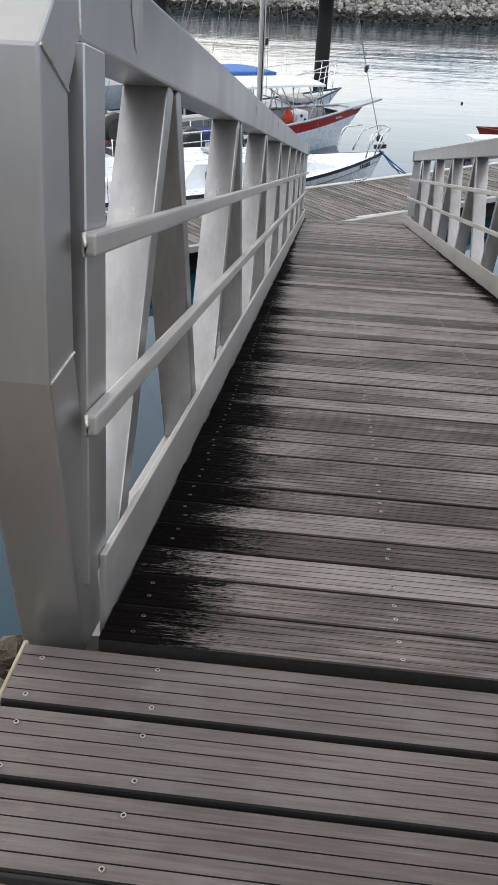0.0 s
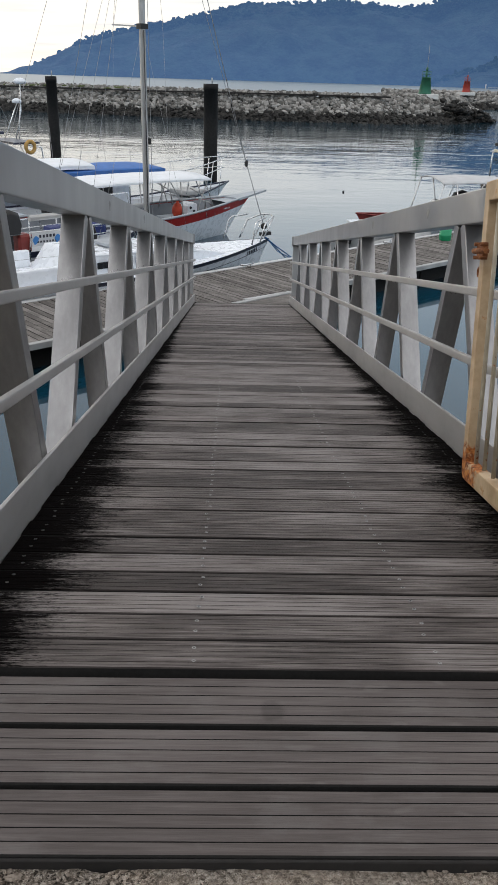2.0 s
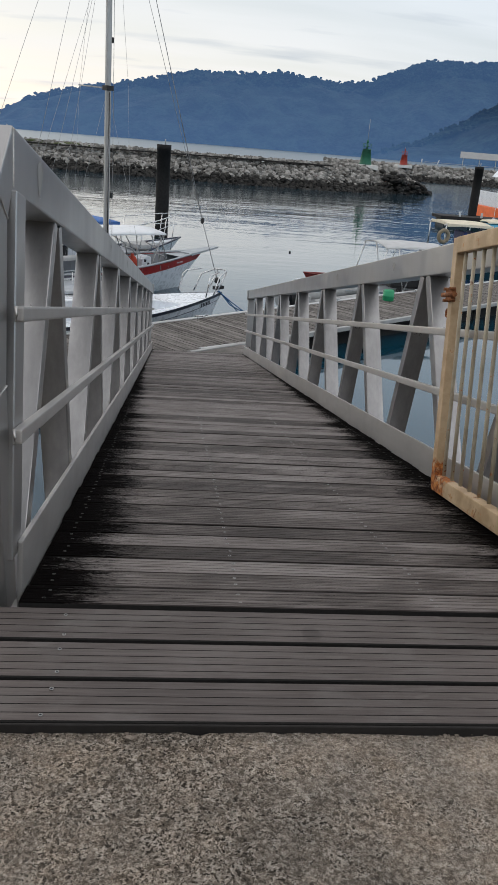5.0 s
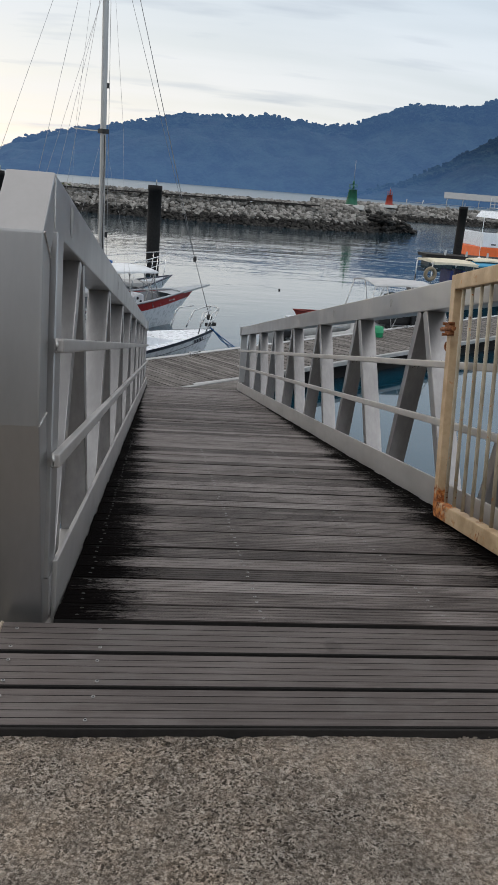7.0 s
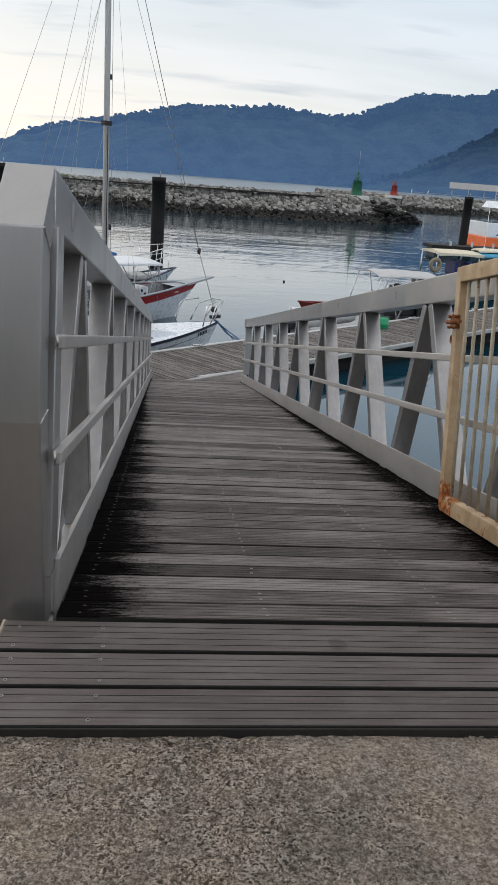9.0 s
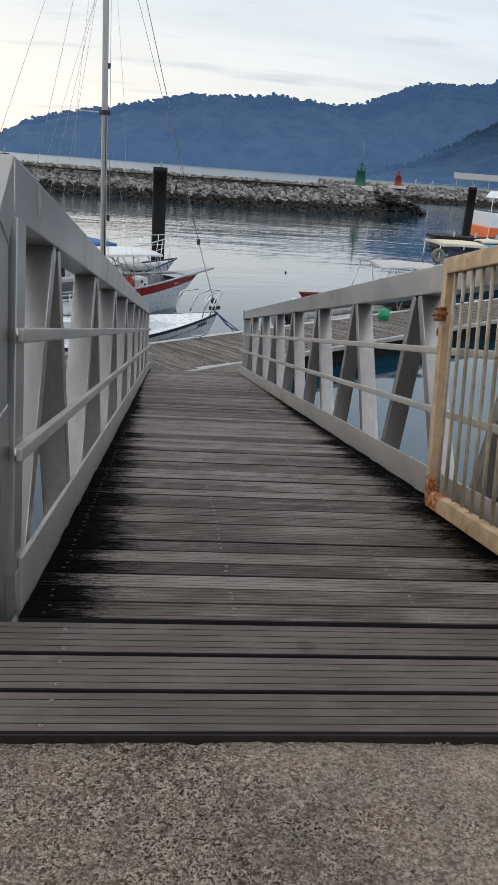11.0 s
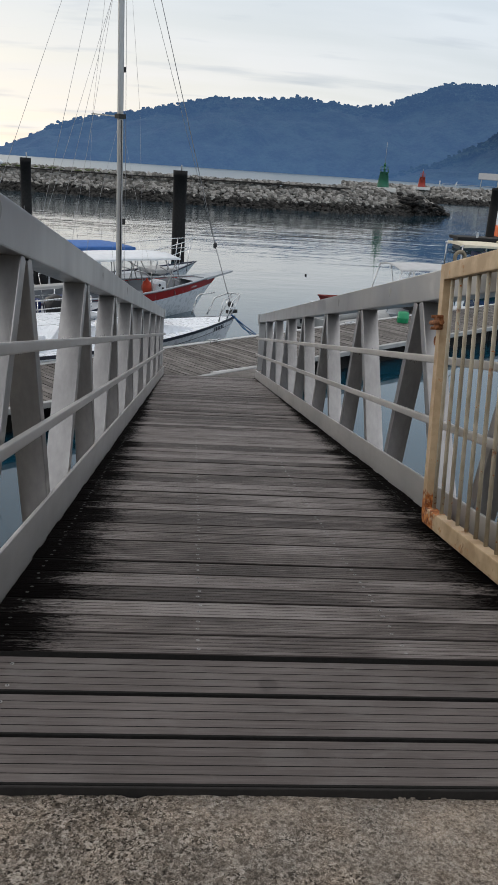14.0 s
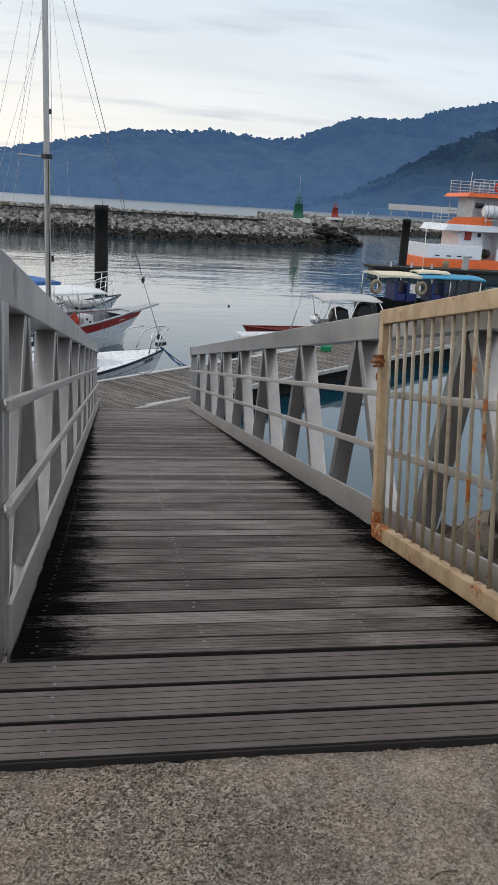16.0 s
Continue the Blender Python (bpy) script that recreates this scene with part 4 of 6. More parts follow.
def hull_band(bm, L, Bm, v0, v1, sheer, keel, rake, rows=4, cols=22, out=0.0, full=0.42, plumb=0.5, s0=0.0):
    for side in (-1, 1):
        grid = []
        for j in range(rows + 1):
            v = v0 + (v1 - v0) * j / rows
            line = []
            for i in range(cols + 1):
                x, w, z = hull_point(L, Bm, s0 + (1 - s0) * i / cols, v, sheer, keel, rake, full, plumb)
                line.append(bm.verts.new((x + out * (i / cols) ** 6, side * (w + out), z)))
            grid.append(line)
        for a, b in zip(grid, grid[1:]):
            for i in range(cols):
                f = (a[i], a[i + 1], b[i + 1], b[i])
                bm.faces.new(f if side < 0 else f[::-1]).smooth = True
    # transom
    if s0 == 0.0:
        l, r = [], []
        for j in range(rows + 1):
            v = v0 + (v1 - v0) * j / rows
            x, w, z = hull_point(L, Bm, 0, v, sheer, keel, rake, full, plumb)
            l.append(bm.verts.new((x, -w - out, z)))
            r.append(bm.verts.new((x, w + out, z)))
        for j in range(rows):
            bm.faces.new((l[j], l[j + 1], r[j + 1], r[j]))


def deck_face(bm, L, Bm, v, sheer, keel, rake, s0, s1, inset=0.02, full=0.42, plumb=0.5, cols=18, dz=0.0):
    a, b = [], []
    for i in range(cols + 1):
        x, w, z = hull_point(L, Bm, s0 + (s1 - s0) * i / cols, v, sheer, keel, rake, full, plumb)
        w = max(0.004, w - inset)
        a.append(bm.verts.new((x, -w, z + dz)))
        b.append(bm.verts.new((x, w, z + dz)))
    for i in range(cols):
        bm.faces.new((a[i], a[i + 1], b[i + 1], b[i]))


def gunwale(bm, L, Bm, sheer, keel, rake, r, full=0.42, plumb=0.5, cols=22, v=1.0):
    for side in (-1, 1):
        pts = []
        for i in range(cols + 1):
            x, w, z = hull_point(L, Bm, i / cols, v, sheer, keel, rake, full, plumb)
            pts.append((x, side * w, z))
        tube(bm, pts, r, 6)


def bars(bm, x, y, z, turn, n, h, w, gap, rng):
    """Unreadable lettering as short upright bars."""
    d = Vector((math.cos(turn), math.sin(turn), 0))
    nrm = Vector((-d.y, d.x, 0))
    p = Vector((x, y, z))
    for k in range(n):
        c = p + d * (k * (w + gap))
        beam(bm, c - Vector((0, 0, h / 2)), c + Vector((0, 0, h / 2)), 0.006, w * rng.uniform(0.6, 1.0), d)


def outboard(parent, x, y, z, s=1.0, name="outboard_motor"):
    """Black outboard engine on a transom; the leg hangs aft and down."""
    bm = B()
    prof = [(-0.30, 0.0), (0.24, 0.0), (0.30, 0.25), (0.22, 0.52), (0.0, 0.60), (-0.26, 0.52), (-0.36, 0.28)]
    v = []
    for wy, k in ((-0.2, 0.86), (-0.13, 1.0), (0.13, 1.0), (0.2, 0.86)):
        v.append([bm.verts.new((x + px * k * s, y + wy * s, z + (pz * k + 0.25) * s)) for px, pz in prof])
    for a, b in zip(v, v[1:]):
        for i in range(len(prof)):
            j = (i + 1) % len(prof)
            bm.faces.new((a[i], a[j], b[j], b[i])).smooth = True
    bm.faces.new(v[0][::-1])
    bm.faces.new(v[-1])
    o = part(name, bm, "black_plastic", parent, "black outboard motor")
    bm = B()
    box(bm, (x - 0.02 * s, y, z - 0.1 * s), (0.2 * s, 0.14 * s, 0.75 * s))
    box(bm, (x - 0.12 * s, y, z - 0.42 * s), (0.42 * s, 0.22 * s, 0.03 * s))
    soften(bm, 0.015)
    part("leg", bm, "black_plastic", o)


def sailing_yacht():
    """White sloop moored beyond the pontoon, bow along its direction."""
    L, Bm, keel = 7.4, 2.5, -0.5
    a0 = 5.75
    y = thing("sailing_yacht", alongside(a0, 12.38, WATER), "white sailing yacht with tall grey mast and bow pulpit", "yacht")
    sheer = lambda s: 0.62 + 0.10 * (s - 0.35) ** 2 * 2.4
    bm = B()
    hull_band(bm, L, Bm, 0.0, 0.925, sheer, keel, 0.45, 6)
    h = part("hull", bm, "white_gelcoat", y)
    bm = B()
    hull_band(bm, L, Bm, 0.925, 1.0, sheer, keel, 0.45, 1, out=0.010)
    part("stripe", bm, "hull_navy", h, "dark navy hull stripe")
    bm = B()
    for v in (0.78,):
        gunwale(bm, L, Bm, sheer, keel, 0.45, 0.007, v=v)
    part("pinstripe", bm, "hull_navy", h)
    bm = B()
    deck_face(bm, L, Bm, 0.995, sheer, keel, 0.45, 0.0, 0.995, 0.02)
    part("deck", bm, "white_gelcoat", y)
    # cabin trunk and coaming
    bm = B()
    poly = [(1.9, 0.55), (2.3, 1.06), (4.2, 0.98), (5.3, 0.82), (5.95, 0.69), (5.95, 0.5), (1.9, 0.5)]
    v0 = [bm.verts.new((px, -0.80 + 0.10 * max(0, px - 4), pz)) for px, pz in poly]
    v1 = [bm.verts.new((px, 0.80 - 0.10 * max(0, px - 4), pz)) for px, pz in poly]
    for i in range(len(poly)):
        j = (i + 1) % len(poly)
        bm.faces.new((v0[i], v0[j], v1[j], v1[i]))
    bm.faces.new(v0[::-1])
    bm.faces.new(v1)
    soften(bm, 0.06, 3)
    c = part("cabin", bm, "white_gelcoat", y)
    for px in (2.75, 3.65):
        bm = B()
        box(bm, (px, -0.80, 0.83), (0.42, 0.03, 0.13))
        soften(bm, 0.012, 2)
        part("window", bm, "dark_glass", c)
    bm = B()
    box(bm, (3.4, 0, 1.08), (0.6, 0.6, 0.06))
    soften(bm, 0.02, 2)
    part("hatch", bm, "grey_gelcoat", c)
    bm = B()
    for side in (-1, 1):
        box(bm, (1.0, side * 0.85, 0.78), (1.9, 0.14, 0.34))
    soften(bm, 0.04, 2)
    part("coaming", bm, "white_gelcoat", y)
    # pulpit
    bm = B()
    xb = L + 0.42
    for side in (-1, 1):
        tube(bm, [(xb - 0.98, side * 0.50, 0.74), (xb - 0.86, side * 0.47, 1.16), (xb - 0.78, side * 0.44, 1.24), (xb - 0.4, side * 0.32, 1.28)], 0.018, 6)
        tube(bm, [(xb - 0.6, side * 0.36, 0.74), (xb - 0.4, side * 0.32, 1.15), (xb - 0.05, side * 0.2, 1.27), (xb + 0.06, 0, 1.27)], 0.018, 6)
        tube(bm, [(xb - 0.3, side * 0.16, 0.76), (xb + 0.0, side * 0.16, 1.24)], 0.016, 6)
    part("pulpit", bm, "stainless", y, "bent stainless bow rail")
    bm = B()
    lathe(bm, [(0.05, -0.05), (0.075, -0.03), (0.05, 0.0), (0.075, 0.03), (0.05, 0.05)], 10, pose(xb - 0.15, 0.0, 1.02, 90))
    box(bm, (xb - 0.1, 0, 0.84), (0.3, 0.1, 0.08))
    part("furler", bm, "black_plastic", y, "black jib furling drum")
    bm = B()
    for k, (dx, dz) in enumerate(((0.05, -0.05), (0.15, -0.12), (0.1, -0.2))):
        tube(bm, [(xb - 0.2, -0.06 - 0.04 * k, 0.78), (xb + 0.05 + dx, -0.1 - 0.05 * k, 0.62 + dz), (xb + 0.45 + dx * 2, -0.5 - 0.1 * k, -0.1 - dz)], 0.014, 6)
    part("mooring_line", bm, "rope_blue", y)
    # stanchions
    for px in (0.4, 1.6, 2.9, 4.2):
        for side in (-1, 1):
            bm = B()
            w = hull_point(L, Bm, px / L, 1.0, sheer, keel, 0.45)[1] - 0.06
            tube(bm, [(px, side * w, 0.6), (px, side * w, 1.22)], 0.012, 6)
            part("stanchion", bm, "stainless", y)
    bm = B()
    for side in (-1, 1):
        tube(bm, [(px, side * (hull_point(L, Bm, px / L, 1.0, sheer, keel, 0.45)[1] - 0.06), 1.2) for px in (0.4, 1.6, 2.9, 4.2)], 0.003, 5)
    part("lifeline", bm, "wire", y)
    # mast and rigging; foot 3.9 m behind the bow
    mx, top = 4.29, 9.95
    bm = B()
    for k in range(1):
        rings = []
        for z in (0.6, 4.0, 8.0, top):
            rings.append([bm.verts.new((mx + 0.066 * math.cos(t), 0.052 * math.sin(t), z)) for t in (2 * math.pi * i / 14 for i in range(14))])
        for a, b in zip(rings, rings[1:]):
            for i in range(14):
                bm.faces.new((a[i], a[(i + 1) % 14], b[(i + 1) % 14], b[i])).smooth = True
        bm.faces.new(rings[-1])
    mast = part("mast", bm, "mast_grey", y, "tall grey aluminium mast")
    bm = B()
    tube(bm, [(mx - 0.03, -0.09, 0.7), (mx - 0.03, -0.09, 5.0)], 0.012, 5)
    box(bm, (mx + 0.1, -0.02, 3.0), (0.05, 0.05, 0.12))
    box(bm, (mx + 0.09, 0.0, 5.95), (0.04, 0.05, 0.1))
    box(bm, (mx, 0, 5.07), (0.17, 0.15, 0.09))
    part("mast_bracket", bm, "black_plastic", mast)
    SP = 5.07
    for side in (1,):
        bm = B()
        beam(bm, (mx, side * 0.05, SP), (mx - 0.12, side * 0.82, SP + 0.04), 0.06, 0.025)
        part("spreader", bm, "mast_grey", mast)
    lines = [((7.69, 0, 0.97), (7.06, 0, 2.46), 0.010), ((7.06, 0, 2.46), (mx + 0.08, 0, 9.8), 0.008), ((7.06, 0.0, 2.46), (mx + 0.08, 0, 9.0), 0.005), ((0.33, 0, 0.7), (mx - 0.08, 0, top), 0.004), ((2.1, 0.02, 1.8), (mx - 0.08, 0, 9.4), 0.004), ((mx + 0.16, 0.0, 0.8), (mx + 0.11, 0, top - 0.1), 0.005)]
    for side in (-1, 1):
        lines += [((mx - 0.15, side * 1.12, 0.62), (mx - 0.12, side * 0.82, SP + 0.04), 0.002), ((mx - 0.12, side * 0.82, SP + 0.04), (mx - 0.02, 0, top - 0.15), 0.0026), ((mx - 0.6, side * 1.12, 0.62), (mx - 0.03, 0, SP - 0.1), 0.0026), ((mx + 0.45, side * 1.05, 0.62), (mx + 0.03, 0, SP - 0.1), 0.0022)]
    for dx in (-1.3, -1.75, -2.2):
        lines.append(((mx + dx, 0.02, 1.9), (mx - 0.08, 0, 8.1 + 0.25 * dx), 0.0035))
    for p, q, r in lines:
        bm = B()
        tube(bm, [p, [(p[i] + q[i]) / 2 for i in range(3)], q], r, 5)
        part("stay", bm, "wire", y)
    bm = B()
    blob(bm, (7.06, 0, 2.46), (0.05, 0.05, 0.09), random.Random(2), 0.2, 1)
    part("rope_knot", bm, "black_rubber", y)
    # boom with furled cover
    bm = B()
    tube(bm, [(mx - 0.1, 0, 1.75), (mx - 2.7, 0, 1.7)], 0.055, 8)
    part("boom", bm, "mast_grey", y)
    # registration as plain bars, fender and line at the pontoon side
    bm = B()
    ox, ow, oz = hull_point(L, Bm, 0.89, 0.86, sheer, keel, 0.45)
    ax, aw, az = hull_point(L, Bm, 0.975, 0.86, sheer, keel, 0.45)
    d = math.atan2(-(aw - ow), ax - ox)
    bars(bm, ox, -ow - 0.012, 0.565, d, 6, 0.12, 0.06, 0.03, random.Random(3))
    part("lettering", bm, "ink", y)
    bm = B()
    blob(bm, (4.9, -1.22, 0.30), (0.12, 0.08, 0.1), random.Random(6), 0.3, 2)
    blob(bm, (4.72, -1.22, 0.26), (0.1, 0.07, 0.07), random.Random(7), 0.3, 2)
    part("line_coil", bm, "rope_blue", y, "blue mooring line bundle")


def frame_tubes(bm, pts_list, r=0.018):
    for pts in pts_list:
        tube(bm, pts, r, 6)


def canopy(parent, x0, x1, w, z, mat, arch=0.10, name="canopy", thick=0.05):
    bm = B()
    nx, ny = 8, 8
    top, bot = [], []
    for i in range(nx + 1):
        x = x0 + (x1 - x0) * i / nx
        r0, r1 = [], []
        for j in range(ny + 1):
            t = -1 + 2 * j / ny
            zz = z + arch * (1 - t * t) - 0.03 * (2 * i / nx - 1) ** 2 + 0.012 * noise.noise(Vector((x * 2, t * 2, z)))
            r0.append(bm.verts.new((x, t * w / 2, zz)))
            r1.append(bm.verts.new((x, t * w / 2, zz - thick)))
        top.append(r0)
        bot.append(r1)
    for g, flip in ((top, False), (bot, True)):
        for a, b in zip(g, g[1:]):
            for j in range(ny):
                f = (a[j], b[j], b[j + 1], a[j + 1])
                bm.faces.new(f[::-1] if flip else f).smooth = True
    for i in range(nx):
        bm.faces.new((top[i][0], bot[i][0], bot[i + 1][0], top[i + 1][0]))
        bm.faces.new((top[i][-1], top[i + 1][-1], bot[i + 1][-1], bot[i][-1]))
    for j in range(ny):
        bm.faces.new((top[0][j], top[0][j + 1], bot[0][j + 1], bot[0][j]))
        bm.faces.new((top[-1][j], bot[-1][j], bot[-1][j + 1], top[-1][j + 1]))
    return part(name, bm, mat, parent)


def prow_boat():
    """Open white boat with a red band and a long beak at the bow."""
    L, Bm, keel, full = 7.4, 2.45, -0.35, 0.55
    b = thing("prow_boat", alongside(15.75 - L, 16.55, WATER), "white open boat with red band and white canopy", "boat")
    sheer = lambda s: 0.79 + 0.06 * (1 - s) ** 2 + 0.58 * max(0, s - 0.3) ** 2
    bm = B()
    hull_band(bm, L, Bm, 0.0, 0.78, sheer, keel, 1.0, 5, full=full, plumb=0.3)
    h = part("hull", bm, "white_gelcoat", b)
    bm = B()
    hull_band(bm, L, Bm, 0.78, 0.985, sheer, keel, 1.0, 2, out=0.006, full=full, plumb=0.3)
    part("stripe", bm, "hull_red", h, "red band below the gunwale")
    bm = B()
    gunwale(bm, L, Bm, sheer, keel, 1.0, 0.032, full=full, plumb=0.3)
    part("gunwale", bm, "grey_gelcoat", h)
    # inside
    bm = B()
    for side in (-1, 1):
        rows = []
        for v, ins in ((0.97, 0.05), (0.5, 0.10)):
            rows.append([bm.verts.new((x - 0.1, side * max(0.01, w - ins), z)) for x, w, z in (hull_point(L, Bm, i / 16 * 0.97, v, sheer, keel, 1.0, full, 0.3) for i in range(17))])
        for i in range(16):
            bm.faces.new((rows[0][i], rows[0][i + 1], rows[1][i + 1], rows[1][i]))
    deck_face(bm, L, Bm, 0.5, sheer, keel, 1.0, 0.0, 0.9, 0.10, full, 0.3)
    part("liner", bm, "liner_grey", b, "grey inside of the hull")
    bm = B()
    deck_face(bm, L, Bm, 0.97, sheer, keel, 1.0, 0.90, 0.995, 0.01, full, 0.3)
    part("foredeck", bm, "grey_gelcoat", b)
    for x, w in ((5.0, 1.6), (3.6, 1.7)):
        bm = B()
        box(bm, (x, 0, 0.45), (0.35, w, 0.06))
        part("thwart", bm, "grey_gelcoat", b)
    # beak
    bm = B()
    x, w, z = hull_point(L, Bm, 1.0, 1.0, sheer, keel, 1.0, full, 0.3)
    prev = [bm.verts.new((x - 0.75, s * 0.34, z - 0.07 + d)) for s in (-1, 1) for d in (-0.03, 0.03)]
    tip = [bm.verts.new((x + 0.58, s * 0.07, z + 0.075 + d)) for s in (-1, 1) for d in (-0.025, 0.025)]
    for q in ((0, 1), (3, 2), (1, 3), (2, 0)):
        bm.faces.new((prev[q[0]], prev[q[1]], tip[q[1]], tip[q[0]]))
    bm.faces.new((prev[0], prev[2], prev[3], prev[1]))
    bm.faces.new((tip[0], tip[1], tip[3], tip[2]))
    part("beak", bm, "grey_gelcoat", b, "grey flat prow board")
    # engine box, console and orange buoy
    bm = B()
    box(bm, (5.7, 0.05, 0.52), (1.0, 0.75, 0.28))
    soften(bm, 0.04, 2)
    part("engine_box", bm, "grey_gelcoat", b)
    bm = B()
    poly = [(5.82, 0.66), (6.22, 0.66), (6.20, 0.98), (6.08, 1.02), (5.86, 0.92)]
    v0 = [bm.verts.new((px, -0.2, pz)) for px, pz in poly]
    v1 = [bm.verts.new((px, 0.25, pz)) for px, pz in poly]
    for i in range(5):
        bm.faces.new((v0[i], v0[(i + 1) % 5], v1[(i + 1) % 5], v1[i]))
    bm.faces.new(v0[::-1])
    bm.faces.new(v1)
    soften(bm, 0.03, 2)
    cs = part("console", bm, "white_gelcoat", b)
    for dx, dz in ((0.0, 0.0), (0.12, -0.1)):
        bm = B()
        blob(bm, (5.97 + dx, -0.203, 0.88 + dz), (0.045, 0.008, 0.045), random.Random(3), 0.1, 2)
        part("gauge", bm, "ink", cs)
    bm = B()
    lathe(bm, [(0.02, -0.02), (0.10, 0.0), (0.15, 0.10), (0.15, 0.22), (0.10, 0.33), (0.04, 0.37), (0.035, 0.42)], 16, pose(5.52, -0.18, 0.68))
    part("buoy", bm, "orange_float", b, "orange-red buoy float")
    # canopy on bent tubes
    canopy(b, 2.2, 6.1, 1.9, 1.76, "canvas_white", 0.09, thick=0.045)
    for side in (-1, 1):
        y0 = side * 0.88
        for pts in ([(2.5, y0, 0.55), (2.4, y0, 1.74)], [(3.9, y0, 0.55), (3.8, y0, 1.74)], [(5.2, y0, 0.55), (5.1, y0, 1.74)],
                    [(6.45, y0 * 0.78, 0.74), (6.2, y0 * 0.9, 1.2), (5.9, y0, 1.74)], [(5.6, y0, 0.7), (5.75, y0, 1.1), (6.05, y0, 1.74)], [(6.0, y0, 0.72), (5.9, y0, 1.1), (5.6, y0, 1.74)],
                    [(6.5, y0 * 0.74, 0.78), (6.2, y0 * 0.85, 1.08), (5.4, y0, 1.30)], [(6.1, y0 * 0.86, 0.72), (6.0, y0 * 0.9, 1.25), (5.5, y0 * 0.9, 1.5)]):
            bm = B()
            tube(bm, pts, 0.015, 6)
            part("canopy_post", bm, "mast_grey", b)
    outboard(b, -0.35, 0.0, 0.35, 0.95)
    bm = B()
    ox, ow, oz = hull_point(L, Bm, 0.88, 0.86, sheer, keel, 1.0, full, 0.3)
    ax, aw, az = hull_point(L, Bm, 0.95, 0.86, sheer, keel, 1.0, full, 0.3)
    bars(bm, ox, -ow - 0.02, (oz + az) / 2, math.atan2(-(aw - ow), ax - ox), 5, 0.05, 0.05, 0.025, random.Random(8))
    part("lettering", bm, "trim_white", b)


def canopy_boat(m, label, roof_mat="canvas_blue", L=7.2):
    Bm, keel = 2.6, -0.45
    b = thing("canopy_boat", m, label, "boat")
    sheer = lambda s: 0.45 + 0.44 * (max(0, s - 0.6) / 0.4) ** 1.5
    bm = B()
    hull_band(bm, L, Bm, 0.0, 1.0, sheer, keel, 0.9, 6, plumb=0.3)
    part("hull", bm, "white_gelcoat", b)
    bm = B()
    gunwale(bm, L, Bm, sheer, keel, 0.9, 0.03, plumb=0.3)
    part("rub_rail", bm, "hull_navy", b, "dark rubbing rail")
    bm = B()
    deck_face(bm, L, Bm, 0.9, sheer, keel, 0.9, 0.0, 0.99, 0.05, plumb=0.3)
    part("deck", bm, "grey_gelcoat", b)
    bm = B()
    box(bm, (3.4, 0.2, 0.72), (0.8, 0.9, 0.75))
    soften(bm, 0.1, 3)
    part("console", bm, "white_gelcoat", b)
    bm = B()
    box(bm, (6.3, 0.0, 0.66), (0.9, 1.0, 0.16))
    soften(bm, 0.05, 2)
    part("bow_cushion", bm, "trim_grey", b)
    canopy(b, 0.6, 4.5, 2.3, 1.62, roof_mat, 0.05, thick=0.20)
    canopy(b, 0.2, 2.05, 2.0, 1.78, "canvas_white", 0.12, name="roof_cover", thick=0.10)
    for side in (-1, 1):
        for x in (0.8, 2.0, 3.2, 4.4):
            bm = B()
            tube(bm, [(x, side * 1.08, 0.45), (x, side * 1.08, 1.55)], 0.02, 6)
            part("canopy_post", bm, "stainless", b)
    bm = B()
    for side in (-1, 1):
        pts = [(4.5, side * 1.05, 1.38), (5.3, side * 1.0, 1.46), (6.2, side * 0.85, 1.56), (7.3, side * 0.45, 1.68), (8.0, 0, 1.75)]
        tube(bm, pts, 0.017, 6)
        tube(bm, [(5.3, side * 1.0, 1.1), (6.4, side * 0.75, 1.25), (7.8, side * 0.1, 1.4)], 0.013, 6)
        for x, y, z in ((5.6, 0.96, 1.4), (6.2, 0.85, 1.5), (6.9, 0.6, 1.6), (7.5, 0.35, 1.68)):
            tube(bm, [(x - 0.15, side * y, 0.5), (x, side * y, z + 0.03)], 0.014, 6)
    part("bow_rail", bm, "stainless", b)
    bm = B()
    for k in range(4):
        box(bm, (0.9 + 0.65 * k, -0.3 + 0.2 * (k % 2), 0.75), (0.4, 0.6, 0.8 - 0.12 * (k % 2)))
    soften(bm, 0.05)
    part("seat", bm, "black_plastic", b, "dark seats under the canopy")
    bm = B()
    box(bm, (3.0, -0.42, 1.22), (0.4, 0.14, 0.3))
    soften(bm, 0.05)
    part("life_vest", bm, "red_dull", b)
    for k in range(5):
        bm = B()
        x = 0.8 + 0.95 * k
        tube(bm, [(x, 0.9, 1.6), (x - 0.15 + 0.1 * (k % 3), 0.92, 2.5 + 0.2 * (k % 2))], 0.005, 5)
        part("fishing_rod", bm, "wire", b)
    return b


